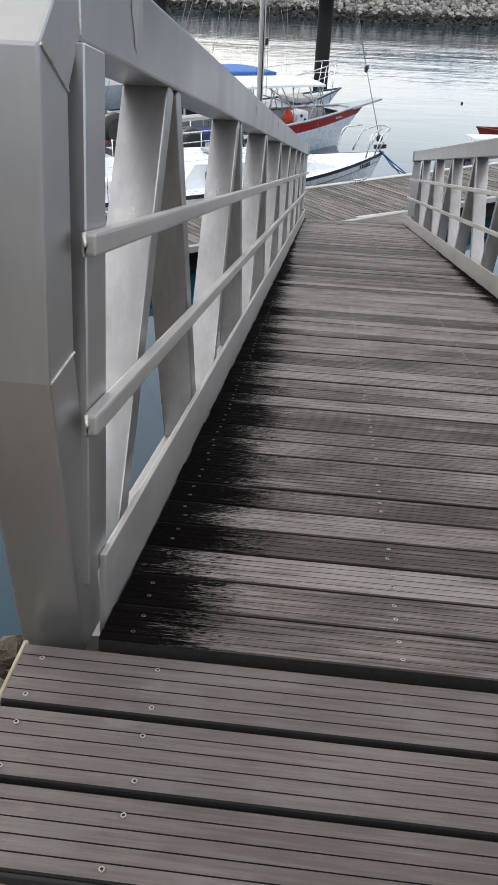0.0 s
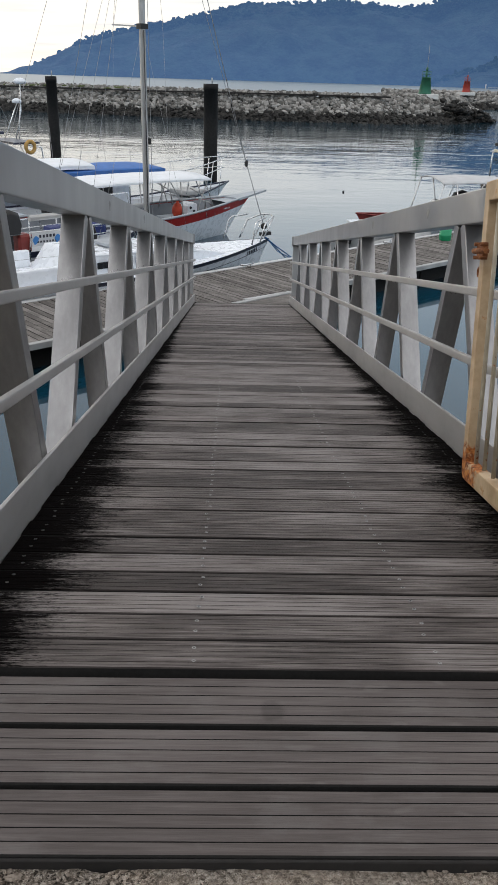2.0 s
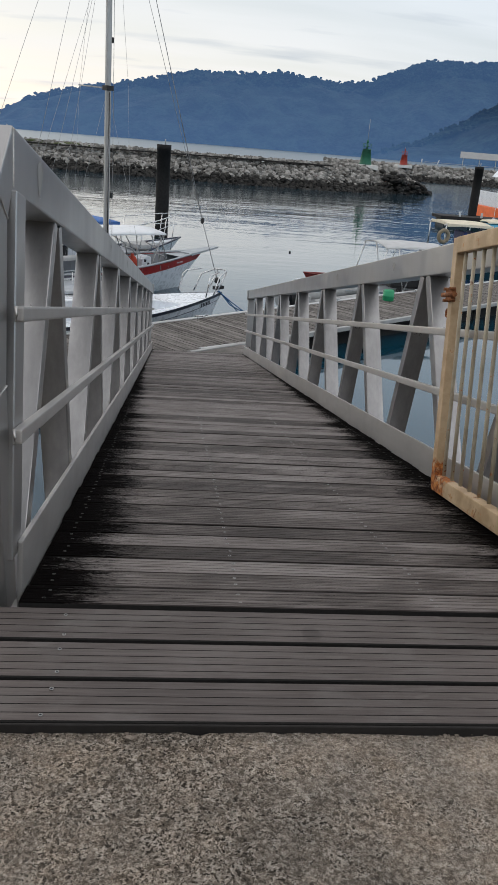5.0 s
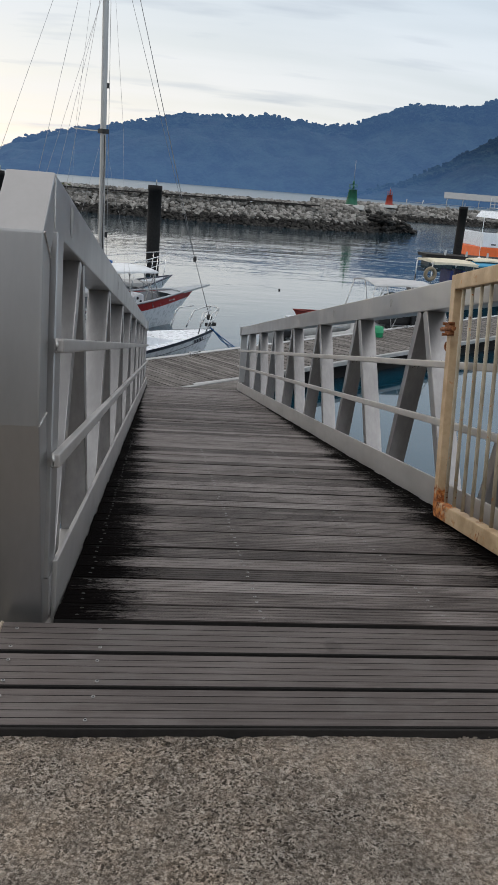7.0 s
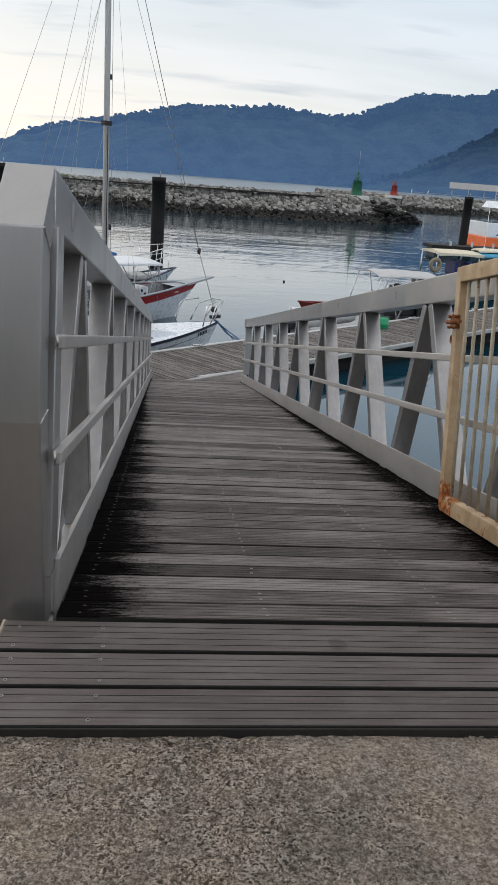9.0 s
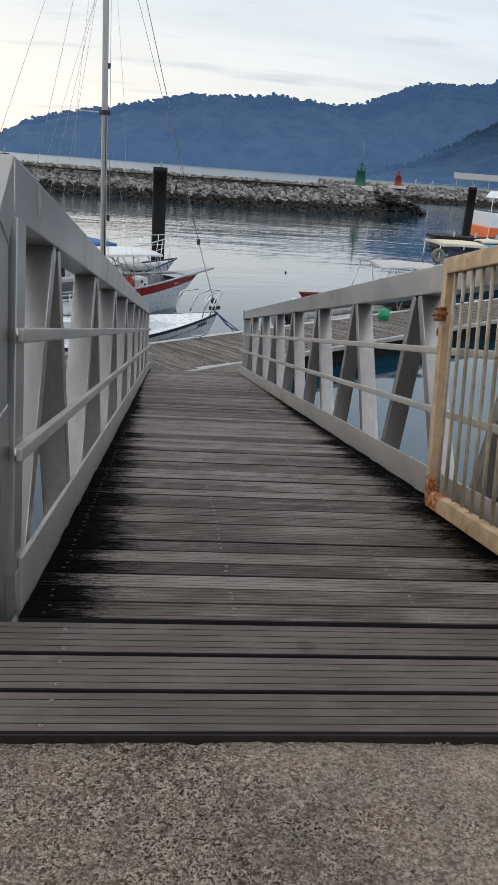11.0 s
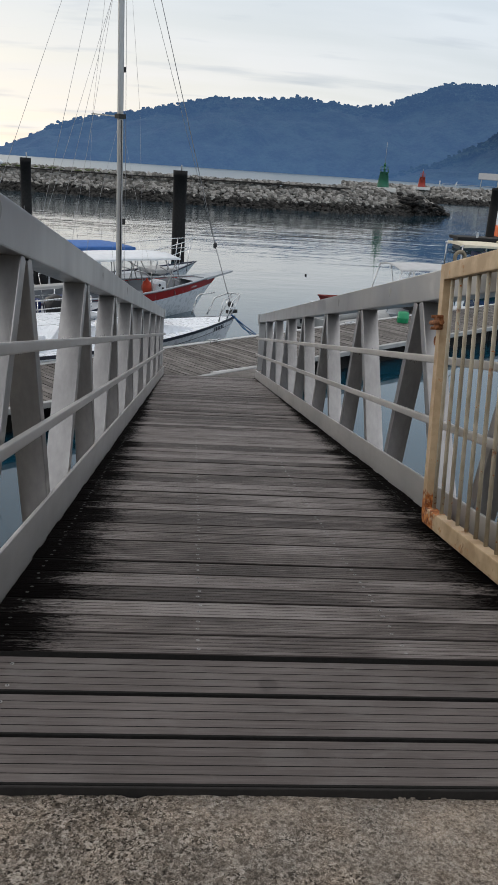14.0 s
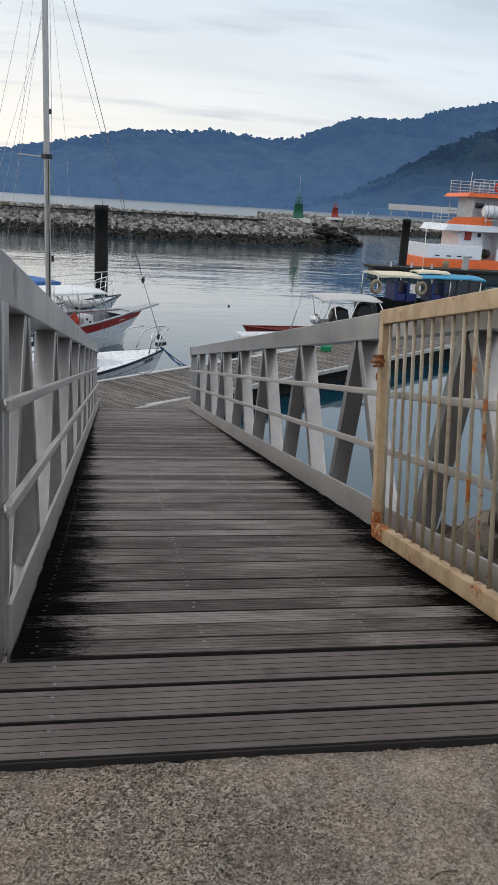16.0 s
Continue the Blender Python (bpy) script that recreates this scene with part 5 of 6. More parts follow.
def console_boat(m):
    """Motor boat with black outboards, rails and a banner seen between the gangway braces."""
    L, Bm, keel = 3.0, 1.7, -0.35
    b = thing("motor_boat", m, "white motor boat with two black outboards and banner", "boat")
    sheer = lambda s: 0.78 + 0.3 * max(0, s - 0.3) ** 2
    bm = B()
    hull_band(bm, L, Bm, 0.0, 0.86, sheer, keel, 0.8, 6)
    h = part("hull", bm, "white_gelcoat", b)
    bm = B()
    hull_band(bm, L, Bm, 0.86, 0.98, sheer, keel, 0.8, 1, out=0.008)
    part("stripe", bm, "hull_navy", h)
    bm = B()
    deck_face(bm, L, Bm, 0.95, sheer, keel, 0.8, 0.0, 0.99, 0.03)
    part("deck", bm, "grey_gelcoat", b)
    bm = B()
    for side in (-1, 1):
        tube(bm, [(0.05, side * 0.78, 0.6), (0.1, side * 0.78, 1.15), (2.3, side * 0.8, 1.2)], 0.018, 6)
        tube(bm, [(0.08, side * 0.78, 0.95), (2.3, side * 0.8, 1.0)], 0.014, 6)
        for x in (0.9, 1.6, 2.3):
            tube(bm, [(x, side * 0.8, 0.6), (x, side * 0.8, 1.2)], 0.014, 6)
        tube(bm, [(1.2, side * 0.7, 0.6), (1.0, side * 0.7, 1.75), (2.6, side * 0.7, 1.8), (2.8, side * 0.7, 0.7)], 0.02, 6)
    part("rail", bm, "stainless", b)
    bm = B()
    box(bm, (0.42, -0.86, 1.03), (0.66, 0.012, 0.30))
    s = part("banner", bm, "trim_white", b, "white banner with blue figures")
    for dx in (-0.31, 0.31):
        bm = B()
        blob(bm, (0.42 + dx * 0.82, -0.87, 1.03), (0.07, 0.006, 0.10), random.Random(4), 0.3, 1)
        part("emblem", bm, "sign_blue", s)
    bm = B()
    bars(bm, 0.28, -0.87, 1.08, 0, 5, 0.06, 0.05, 0.03, random.Random(5))
    bars(bm, 0.22, -0.87, 0.97, 0, 7, 0.04, 0.045, 0.025, random.Random(6))
    part("lettering", bm, "ink", s, "", "stuff")
    bm = B()
    box(bm, (0.0, -0.6, 0.93), (0.3, 0.3, 0.4))
    soften(bm, 0.05)
    part("fuel_tank", bm, "red_dull", b, "red fuel tank")
    for x, y, z in ((-0.3, -0.62, 0.92), (1.75, -0.2, 0.45)):
        outboard(b, x, y, z, 0.85)
    bm = B()
    for x, y in ((2.3, 0.3), (1.3, 0.3)):
        box(bm, (x, y, 0.8), (0.45, 0.45, 0.5))
    soften(bm, 0.08, 2)
    part("seat", bm, "seat_blue", b)
    return b


def arch_yacht(m):
    """Cruising yacht whose stern arch carries radar, wind gear and a yellow ring."""
    L, Bm, keel = 9.5, 3.0, -0.5
    b = thing("cruising_yacht", m, "white cruising yacht with steel stern arch", "yacht")
    sheer = lambda s: 0.95 + 0.2 * max(0, s - 0.4) ** 2
    bm = B()
    hull_band(bm, L, Bm, 0.0, 1.0, sheer, keel, 0.8, 6)
    part("hull", bm, "white_gelcoat", b)
    bm = B()
    deck_face(bm, L, Bm, 0.98, sheer, keel, 0.8, 0.0, 0.99, 0.03)
    part("deck", bm, "grey_gelcoat", b)
    bm = B()
    box(bm, (4.5, 0, 1.25), (3.6, 1.9, 0.55))
    soften(bm, 0.12, 3)
    c = part("cabin", bm, "white_gelcoat", b)
    bm = B()
    box(bm, (4.5, -0.96, 1.3), (2.6, 0.02, 0.18))
    part("window", bm, "dark_glass", c)
    bm = B()
    box(bm, (2.3, 0, 2.45), (1.6, 2.0, 0.09))
    soften(bm, 0.03, 2)
    part("bimini", bm, "hull_navy", b, "dark folded bimini cover")
    bm = B()
    box(bm, (0.75, 0.0, 2.12), (0.9, 2.0, 0.06))
    part("solar_panel", bm, "hull_navy", b)
    bm = B()
    for side in (-1, 1):
        tube(bm, [(0.25, side * 1.25, 0.9), (0.35, side * 1.2, 2.0), (0.9, side * 1.1, 2.1)], 0.025, 6)
        tube(bm, [(0.85, side * 1.25, 0.9), (0.9, side * 1.15, 2.05)], 0.02, 6)
        tube(bm, [(0.3, side * 1.3, 1.3), (3.5, side * 1.3, 1.35)], 0.014, 6)
        for x in (1.4, 2.4, 3.4):
            tube(bm, [(x, side * 1.3, 0.9), (x, side * 1.3, 1.36)], 0.014, 6)
    tube(bm, [(0.35, -1.2, 2.0), (0.35, 1.2, 2.0)], 0.025, 6)
    tube(bm, [(0.35, -0.6, 2.0), (0.05, -0.6, 3.0), (0.0, -0.6, 3.85)], 0.022, 6)
    tube(bm, [(0.8, -0.6, 2.0), (0.1, -0.6, 3.4)], 0.016, 6)
    tube(bm, [(0.35, -0.3, 2.0), (0.02, -0.58, 3.7)], 0.014, 6)
    part("arch", bm, "stainless", b)
    bm = B()
    lathe(bm, [(0.05, 0.0), (0.20, 0.03), (0.22, 0.1), (0.12, 0.18), (0.02, 0.2)], 16, pose(0.0, -0.6, 3.84))
    part("radar", bm, "white_gelcoat", b)
    bm = B()
    lathe(bm, [(0.02, 0.0), (0.15, 0.02), (0.16, 0.1), (0.05, 0.16)], 14, pose(0.2, -0.55, 3.25))
    part("antenna_dome", bm, "white_gelcoat", b)
    bm = B()
    ring(bm, 0.17, 0.06, pose(0.75, 1.2, 2.02, 0, 0, 8), 22, 8)
    part("life_ring", bm, "yellow_pad", b, "yellow horseshoe lifebuoy")
    bm = B()
    tube(bm, [(5.6, 0, 1.0), (5.6, 0, 12.5)], 0.07, 10)
    part("mast", bm, "mast_grey", b)
    for p, q in (((0.0, 0, 1.0), (5.6, 0, 12.4)), ((10.0, 0, 1.2), (5.6, 0, 12.4)), ((5.4, 1.4, 1.0), (5.6, 0, 9)), ((5.4, -1.4, 1.0), (5.6, 0, 9))):
        bm = B()
        tube(bm, [p, q], 0.008, 5)
        part("stay", bm, "wire", b)
    return b


def passenger_boat(m):
    """Low passenger launch under a cream roof with a cyan awning, rope rings and blue seats."""
    L, Bm, keel = 8.0, 2.2, -0.35
    b = thing("passenger_launch", m, "cream-roofed passenger launch with cyan awning and blue seats", "boat")
    sheer = lambda s: 0.55 + 0.35 * max(0, s - 0.4) ** 2
    bm = B()
    hull_band(bm, L, Bm, 0.0, 1.0, sheer, keel, 0.7, 5)
    part("hull", bm, "black_plastic", b)
    bm = B()
    deck_face(bm, L, Bm, 0.7, sheer, keel, 0.7, 0.0, 0.97, 0.05)
    part("deck", bm, "fascia_dark", b)
    canopy(b, 0.45, 2.5, 2.1, 1.72, "canvas_cream", 0.12, thick=0.07)
    canopy(b, 2.5, 4.1, 1.0, 1.90, "canvas_cream", 0.08, name="roof_hatch", thick=0.06)
    canopy(b, 2.45, 5.6, 2.15, 1.72, "canvas_cyan", 0.10, name="awning", thick=0.05)
    bm = B()
    for side in (-1, 1):
        for x in (0.4, 2.3, 3.9, 5.4):
            tube(bm, [(x, side * 0.98, 0.5), (x, side * 0.98, 1.74)], 0.03, 6)
        tube(bm, [(0.3, side * 0.98, 1.68), (5.5, side * 0.98, 1.68)], 0.025, 6)
    part("roof_frame", bm, "stainless", b)
    # cabin front under the awning: dark panes in a dark frame
    for x in (3.95, 4.55, 5.15):
        bm = B()
        box(bm, (x, -0.93, 1.30), (0.52, 0.02, 0.62))
        soften(bm, 0.006)
        part("window", bm, "dark_glass", b)
    bm = B()
    for x in (3.65, 4.25, 4.85, 5.45):
        box(bm, (x, -0.93, 1.28), (0.07, 0.05, 0.80))
    box(bm, (4.55, -0.93, 0.94), (1.87, 0.05, 0.10))
    box(bm, (5.5, 0, 1.25), (0.03, 1.8, 0.8))
    part("window_frame", bm, "black_plastic", b, "dark cabin window frame")
    bm = B()
    for side in (-1, 1):
        box(bm, (1.48, side * 1.04, 1.70), (2.05, 0.03, 0.10))
    box(bm, (0.46, 0, 1.72), (0.03, 2.05, 0.10))
    soften(bm, 0.01, 2)
    part("roof_fascia", bm, "canvas_cream", b, "cream roof edge board")
    for x in (1.55, 2.1, 3.3, 3.9):
        bm = B()
        box(bm, (x, -0.35, 0.76), (0.5, 1.2, 0.34))
        box(bm, (x - 0.2, -0.35, 1.12), (0.16, 1.2, 0.62))
        soften(bm, 0.05, 2)
        part("seat", bm, "seat_blue", b, "deep blue seat")
    for x in (0.30, 2.45):
        bm = B()
        ring(bm, 0.24, 0.085, pose(x, -1.08, 1.22, 0, 0, 12), 22, 8)
        part("fender_ring", bm, "rope_tan", b, "rope-wrapped ring fender")
    bm = B()
    tube(bm, [(3.0, 0.2, 1.7), (2.95, 0.2, 3.9)], 0.012, 5)
    tube(bm, [(3.0, 0.2, 1.66), (3.0, 0.2, 2.0)], 0.07, 8)
    part("aerial", bm, "white_gelcoat", b)
    return b


def bimini_boat(m):
    """Open boat with a white bimini and dark engines."""
    L, Bm, keel = 6.6, 2.1, -0.35
    b = thing("bimini_boat", m, "open motor boat under a white bimini top", "boat")
    sheer = lambda s: 0.40 + 0.15 * max(0, s - 0.4) ** 2
    bm = B()
    hull_band(bm, L, Bm, 0.0, 1.0, sheer, keel, 0.6, 5)
    part("hull", bm, "white_gelcoat", b)
    bm = B()
    deck_face(bm, L, Bm, 0.85, sheer, keel, 0.6, 0.0, 0.98, 0.05)
    part("deck", bm, "grey_gelcoat", b)
    canopy(b, 2.2, 4.25, 1.9, 1.70, "trim_white", 0.10, thick=0.025)
    for side in (-1, 1):
        y0 = side * 0.93
        for p, q in (((1.9, 0.4), (2.25, 1.68)), ((2.9, 0.4), (2.6, 1.66)), ((2.9, 0.4), (3.4, 1.66)), ((4.9, 0.5), (4.15, 1.64))):
            bm = B()
            tube(bm, [(p[0], y0, p[1]), (q[0], y0, q[1])], 0.017, 6)
            part("bimini_bow", bm, "stainless", b)
    bm = B()
    lathe(bm, [(0.03, 0), (0.17, 0.02), (0.17, 0.06), (0.03, 0.1)], 14, pose(2.05, -0.8, 1.08, 70, 0, 0))
    part("searchlight", bm, "stainless", b)
    for x, y in ((4.4, 0.4), (3.85, -0.5), (3.1, -0.3)):
        outboard(b, x, y, 0.78 if x > 3.5 else 0.62, 0.95)
    bm = B()
    box(bm, (3.5, 0.1, 0.66), (1.6, 1.0, 0.5))
    soften(bm, 0.08, 2)
    part("console", bm, "black_plastic", b)
    return b


def red_dinghy(m):
    L, Bm, keel = 3.6, 1.3, -0.2
    b = thing("red_dinghy", m, "small faded red rowing boat", "dinghy")
    sheer = lambda s: 0.40 + 0.22 * (s - 0.4) ** 2
    bm = B()
    hull_band(bm, L, Bm, 0.0, 1.0, sheer, keel, 0.3, 5, full=0.3)
    part("hull", bm, "red_dull", b)
    bm = B()
    gunwale(bm, L, Bm, sheer, keel, 0.3, 0.025, 0.3)
    part("gunwale", bm, "red_dull", b)
    bm = B()
    deck_face(bm, L, Bm, 0.6, sheer, keel, 0.3, 0.0, 0.95, 0.03, 0.3)
    part("floor", bm, "red_dull", b)
    for x in (0.9, 2.0):
        bm = B()
        box(bm, (x, 0, 0.24), (0.25, 1.05, 0.03))
        part("thwart", bm, "red_dull", b)
    return b


def grey_tender(m):
    """Inflatable tender lying beyond the pontoon boards."""
    b = thing("inflatable_tender", m, "grey inflatable tender with dark name panel", "dinghy")
    bm = B()
    tube(bm, [(0, -0.6, 0.25), (2.0, -0.62, 0.27), (2.7, -0.45, 0.34), (3.1, 0, 0.42), (2.7, 0.45, 0.34), (2.0, 0.62, 0.27), (0, 0.6, 0.25)], 0.21, 12)
    t = part("tube", bm, "trim_grey", b)
    bm = B()
    box(bm, (1.2, 0, 0.14), (2.4, 0.95, 0.06))
    part("floor", bm, "black_rubber", b)
    bm = B()
    box(bm, (0.05, 0, 0.3), (0.06, 0.9, 0.4))
    part("transom", bm, "trim_grey", b)
    bm = B()
    box(bm, (1.3, -0.823, 0.28), (0.6, 0.02, 0.14))
    part("name_panel", bm, "ink", t)
    outboard(b, -0.15, 0, 0.2, 0.6)
    return b


def ferry():
    """Orange and white ferry; its stern faces the harbour entrance."""
    f = thing("ferry", pose(26.3, 63.0, WATER), "orange and white double-deck passenger ferry", "ferry")
    bm = B()
    slab(bm, ((0.0, 0.0), (17, 0.0), (17, 5.4), (0.0, 5.4)), -0.6, 0.12)
    part("underwater_hull", bm, "hull_navy", f)
    bm = B()
    slab(bm, ((0.0, -0.05), (17, -0.05), (17, 5.45), (0.0, 5.45)), 0.12, 1.02)
    soften(bm, 0.06, 2)
    part("hull", bm, "orange_paint", f, "bright orange hull")
    # white bulwark with scuppers
    bm = B()
    slab(bm, ((0.12, -0.02), (5.0, -0.02), (5.0, 0.14), (0.12, 0.14)), 1.02, 2.18)
    slab(bm, ((0.12, 0.14), (0.26, 0.14), (0.26, 5.3), (0.12, 5.3)), 1.02, 2.18)
    slab(bm, ((6.3, -0.02), (17, -0.02), (17, 0.14), (6.3, 0.14)), 1.02, 2.0)
    soften(bm, 0.08, 2)
    bw = part("bulwark", bm, "white_gelcoat", f)
    for x in (1.05, 2.1, 3.0, 3.95):
        bm = B()
        box(bm, (x, -0.022, 1.26), (0.42, 0.02, 0.10))
        part("scupper", bm, "ink", bw)
    # deck house
    bm = B()
    slab(bm, ((3.1, 0.9), (5.35, 0.9), (5.35, 4.5), (3.1, 4.5)), 1.02, 3.45)
    slab(bm, ((6.9, 0.9), (7.5, 0.9), (7.5, 4.9), (6.9, 4.9)), 1.02, 3.45)
    slab(bm, ((5.35, 2.4), (6.9, 2.4), (6.9, 4.5), (5.35, 4.5)), 1.02, 3.45)
    h = part("deckhouse", bm, "white_gelcoat", f)
    # solid dark block stands in for the saloon's interior in shadow
    bm = B()
    slab(bm, ((7.5, 0.4), (17, 0.4), (17, 4.9), (7.5, 4.9)), 1.9, 3.45)
    part("saloon_window", bm, "dark_glass", f, "dark block for the shaded saloon interior")
    bm = B()
    box(bm, (3.95, 0.86, 2.95), (0.6, 0.10, 0.72))
    soften(bm, 0.03)
    part("fire_box", bm, "hull_red", h, "red equipment box")
    bm = B()
    box(bm, (4.95, 0.89, 3.05), (0.30, 0.04, 0.34))
    part("notice", bm, "ink", h)
    bm = B()
    blob(bm, (5.7, 0.9, 1.5), (0.5, 0.35, 0.42), random.Random(3), 0.2, 2)
    part("tarpaulin", bm, "black_rubber", f, "dark covered gear in the doorway")
    bm = B()
    box(bm, (2.4, 0.6, 3.25), (1.5, 0.10, 0.16), Matrix.Translation((2.4, 0.6, 3.25)) @ Matrix.Rotation(radians(24), 4, "Y") @ Matrix.Translation((-2.4, -0.6, -3.25)))
    part("davit", bm, "white_gelcoat", f)
    # upper deck
    bm = B()
    prism2 = [(1.3, 3.30), (17, 3.42), (17, 3.85), (1.7, 3.85)]
    v0 = [bm.verts.new((px, -0.15, pz)) for px, pz in prism2]
    v1 = [bm.verts.new((px, 5.5, pz)) for px, pz in prism2]
    for i in range(4):
        bm.faces.new((v0[i], v0[(i + 1) % 4], v1[(i + 1) % 4], v1[i]))
    bm.faces.new(v0[::-1])
    bm.faces.new(v1)
    soften(bm, 0.05, 2)
    part("upper_deck", bm, "white_gelcoat", f)
    bm = B()
    q = [(1.5, 3.86), (5.5, 3.86), (5.4, 4.55), (2.2, 4.42)]
    for yy in (-0.1,):
        v0 = [bm.verts.new((px, yy, pz)) for px, pz in q]
        v1 = [bm.verts.new((px, yy + 0.12, pz)) for px, pz in q]
        for i in range(4):
            bm.faces.new((v0[i], v0[(i + 1) % 4], v1[(i + 1) % 4], v1[i]))
        bm.faces.new(v0[::-1])
        bm.faces.new(v1)
    part("side_screen", bm, "orange_paint", f, "orange upper bulwark panel")

    def rail(x0, x1, y, z, hgt, step, name):
        bm = B()
        for k in range(4):
            tube(bm, [(x0, y, z + hgt * (k + 1) / 4), (x1, y, z + hgt * (k + 1) / 4)], 0.028, 5)
        x = x0
        while x <= x1 + 0.01:
            tube(bm, [(x, y, z), (x, y, z + hgt)], 0.034, 5)
            x += step
        part(name, bm, "trim_white", f)
    rail(2.1, 5.4, 4.6, 3.85, 1.1, 0.75, "railing")
    for yy in (1.0, 4.5):
        for x in (3.5, 5.2, 7.5):
            bm = B()
            tube(bm, [(x, yy, 3.85), (x, yy, 6.1)], 0.04, 6)
            part("stanchion", bm, "trim_white", f)
    bm = B()
    slab(bm, ((4.2, 1.12), (11, 1.12), (11, 4.4), (4.2, 4.4)), 3.85, 6.1)
    part("wheelhouse", bm, "grey_gelcoat", f)
    bm = B()
    box(bm, (4.7, 1.08, 5.45), (0.7, 0.05, 0.45))
    part("window", bm, "dark_glass", f)
    for x in (5.0, 6.65):
        bm = B()
        lathe(bm, [(0.36, -0.72), (0.50, -0.58), (0.50, -0.05), (0.53, -0.04), (0.53, 0.04), (0.50, 0.05), (0.50, 0.58), (0.36, 0.72)], 12, pose(x + 0.3, -0.1, 5.0, 0, 90, 0))
        r = part("life_raft", bm, "white_gelcoat", f, "white life raft canister")
        bm = B()
        for dx in (-0.5, 0.0, 0.5):
            ring(bm, 0.53, 0.03, pose(x + 0.3 + dx, -0.1, 5.0, 0, 0, 90), 18, 5)
        part("strap", bm, "trim_grey", r)
        bm = B()
        for dx in (-0.6, 0.6):
            tube(bm, [(x + 0.3 + dx, -0.5, 3.86), (x + 0.3 + dx, -0.45, 4.75), (x + 0.3 + dx, 0.4, 4.6)], 0.04, 6)
        tube(bm, [(x - 0.4, -0.5, 4.3), (x + 1.0, -0.5, 4.3)], 0.035, 6)
        part("cradle", bm, "trim_white", r)
    bm = B()
    q = [(3.05, 6.1), (17, 6.1), (17, 6.42), (3.35, 6.42)]
    v0 = [bm.verts.new((px, 0.0, pz)) for px, pz in q]
    v1 = [bm.verts.new((px, 5.0, pz)) for px, pz in q]
    for i in range(4):
        bm.faces.new((v0[i], v0[(i + 1) % 4], v1[(i + 1) % 4], v1[i]))
    bm.faces.new(v0[::-1])
    bm.faces.new(v1)
    part("top_deck", bm, "orange_paint", f, "orange top deck edge")
    bm = B()
    q = [(7.3, 6.1), (17, 6.1), (17, 4.2), (8.5, 5.1)]
    v0 = [bm.verts.new((px, -0.02, pz)) for px, pz in q]
    v1 = [bm.verts.new((px, 0.1, pz)) for px, pz in q]
    for i in range(4):
        bm.faces.new((v0[i], v0[(i + 1) % 4], v1[(i + 1) % 4], v1[i]))
    bm.faces.new(v0[::-1])
    bm.faces.new(v1)
    part("side_panel", bm, "orange_paint", f)
    rail(3.5, 11.2, 0.1, 6.42, 1.05, 0.9, "railing")
    rail(3.5, 11.2, 4.8, 6.42, 1.05, 0.9, "railing")
    bm = B()
    ring(bm, 0.32, 0.09, pose(5.75, 0.02, 6.95), 20, 8)
    part("life_ring", bm, "orange_float", f)
    bm = B()
    tube(bm, [(4.1, 2.0, 6.4), (4.1, 2.0, 8.1)], 0.03, 5)
    part("flag_staff", bm, "trim_white", f)


sailing_yacht()
prow_boat()
canopy_boat(alongside(11.25, 20.6, WATER), "white open boat with blue-edged canopy and fishing rods")
console_boat(alongside(7.98, 14.6, WATER))
arch_yacht(alongside(13.9, 24.4, WATER, 180))
red_dinghy(pose(9.0, 24.6, WATER, 0, 0, 184))
bimini_boat(pose(4.85, 22.6, WATER, 0, 0, 8))
passenger_boat(pose(11.95, 33.6, WATER, 0, 0, 3))
grey_tender(alongside(16.3, 12.2, WATER))
ferry()

# green barrel on the pontoon
bm = B()
lathe(bm, [(0.14, 0.0), (0.155, 0.02), (0.155, 0.12), (0.165, 0.135), (0.155, 0.15), (0.155, 0.26), (0.13, 0.295), (0.06, 0.31)], 20)
solo("barrel", bm, "barrel_green", "green plastic drum standing on the pontoon", "barrel", alongside(18.25, 10.55, PONT))

bm = B()
blob(bm, (0, 0, 0.03), (0.045, 0.04, 0.04), random.Random(12), 0.2, 2)
solo("float_marker", bm, "black_rubber", "small dark float drifting on the calm water", "float", pose(5.86, 33.3, WATER))

# dark outer pontoon in front of the ferry
op = thing("outer_pontoon", pose(19.6, 57.0, WATER), "dark timber pontoon in front of the ferry", "pontoon", kind="structure")
bm = B()
box(bm, (12, 0, 0.5), (24, 2.2, 0.22))
soften(bm, 0.02)
part("walkway", bm, "fascia_dark", op)
for k in range(9):
    bm = B()
    box(bm, (1.2 + 2.7 * k, 0, 0.12), (1.8, 2.0, 0.55))
    soften(bm, 0.05)
    part("float", bm, "black_rubber", op)
for x in (1.4, 3.0, 4.6):
    bm = B()
    box(bm, (x, -1.02, 0.78), (0.12, 0.12, 0.36))
    part("fender_post", bm, "trim_white", op)
bm = B()
box(bm, (7.5, -0.4, 1.05), (0.40, 0.4, 1.1))
soften(bm, 0.04, 2)
ped = part("service_pedestal", bm, "trim_grey", op, "grey power pedestal")
bm = B()
blob(bm, (5.85, -0.6, 0.9), (0.26, 0.26, 0.36), random.Random(9), 0.08, 2)
part("mooring_buoy", bm, "rope_tan", op, "pale mooring buoy")

# ---- beacons and shed ----


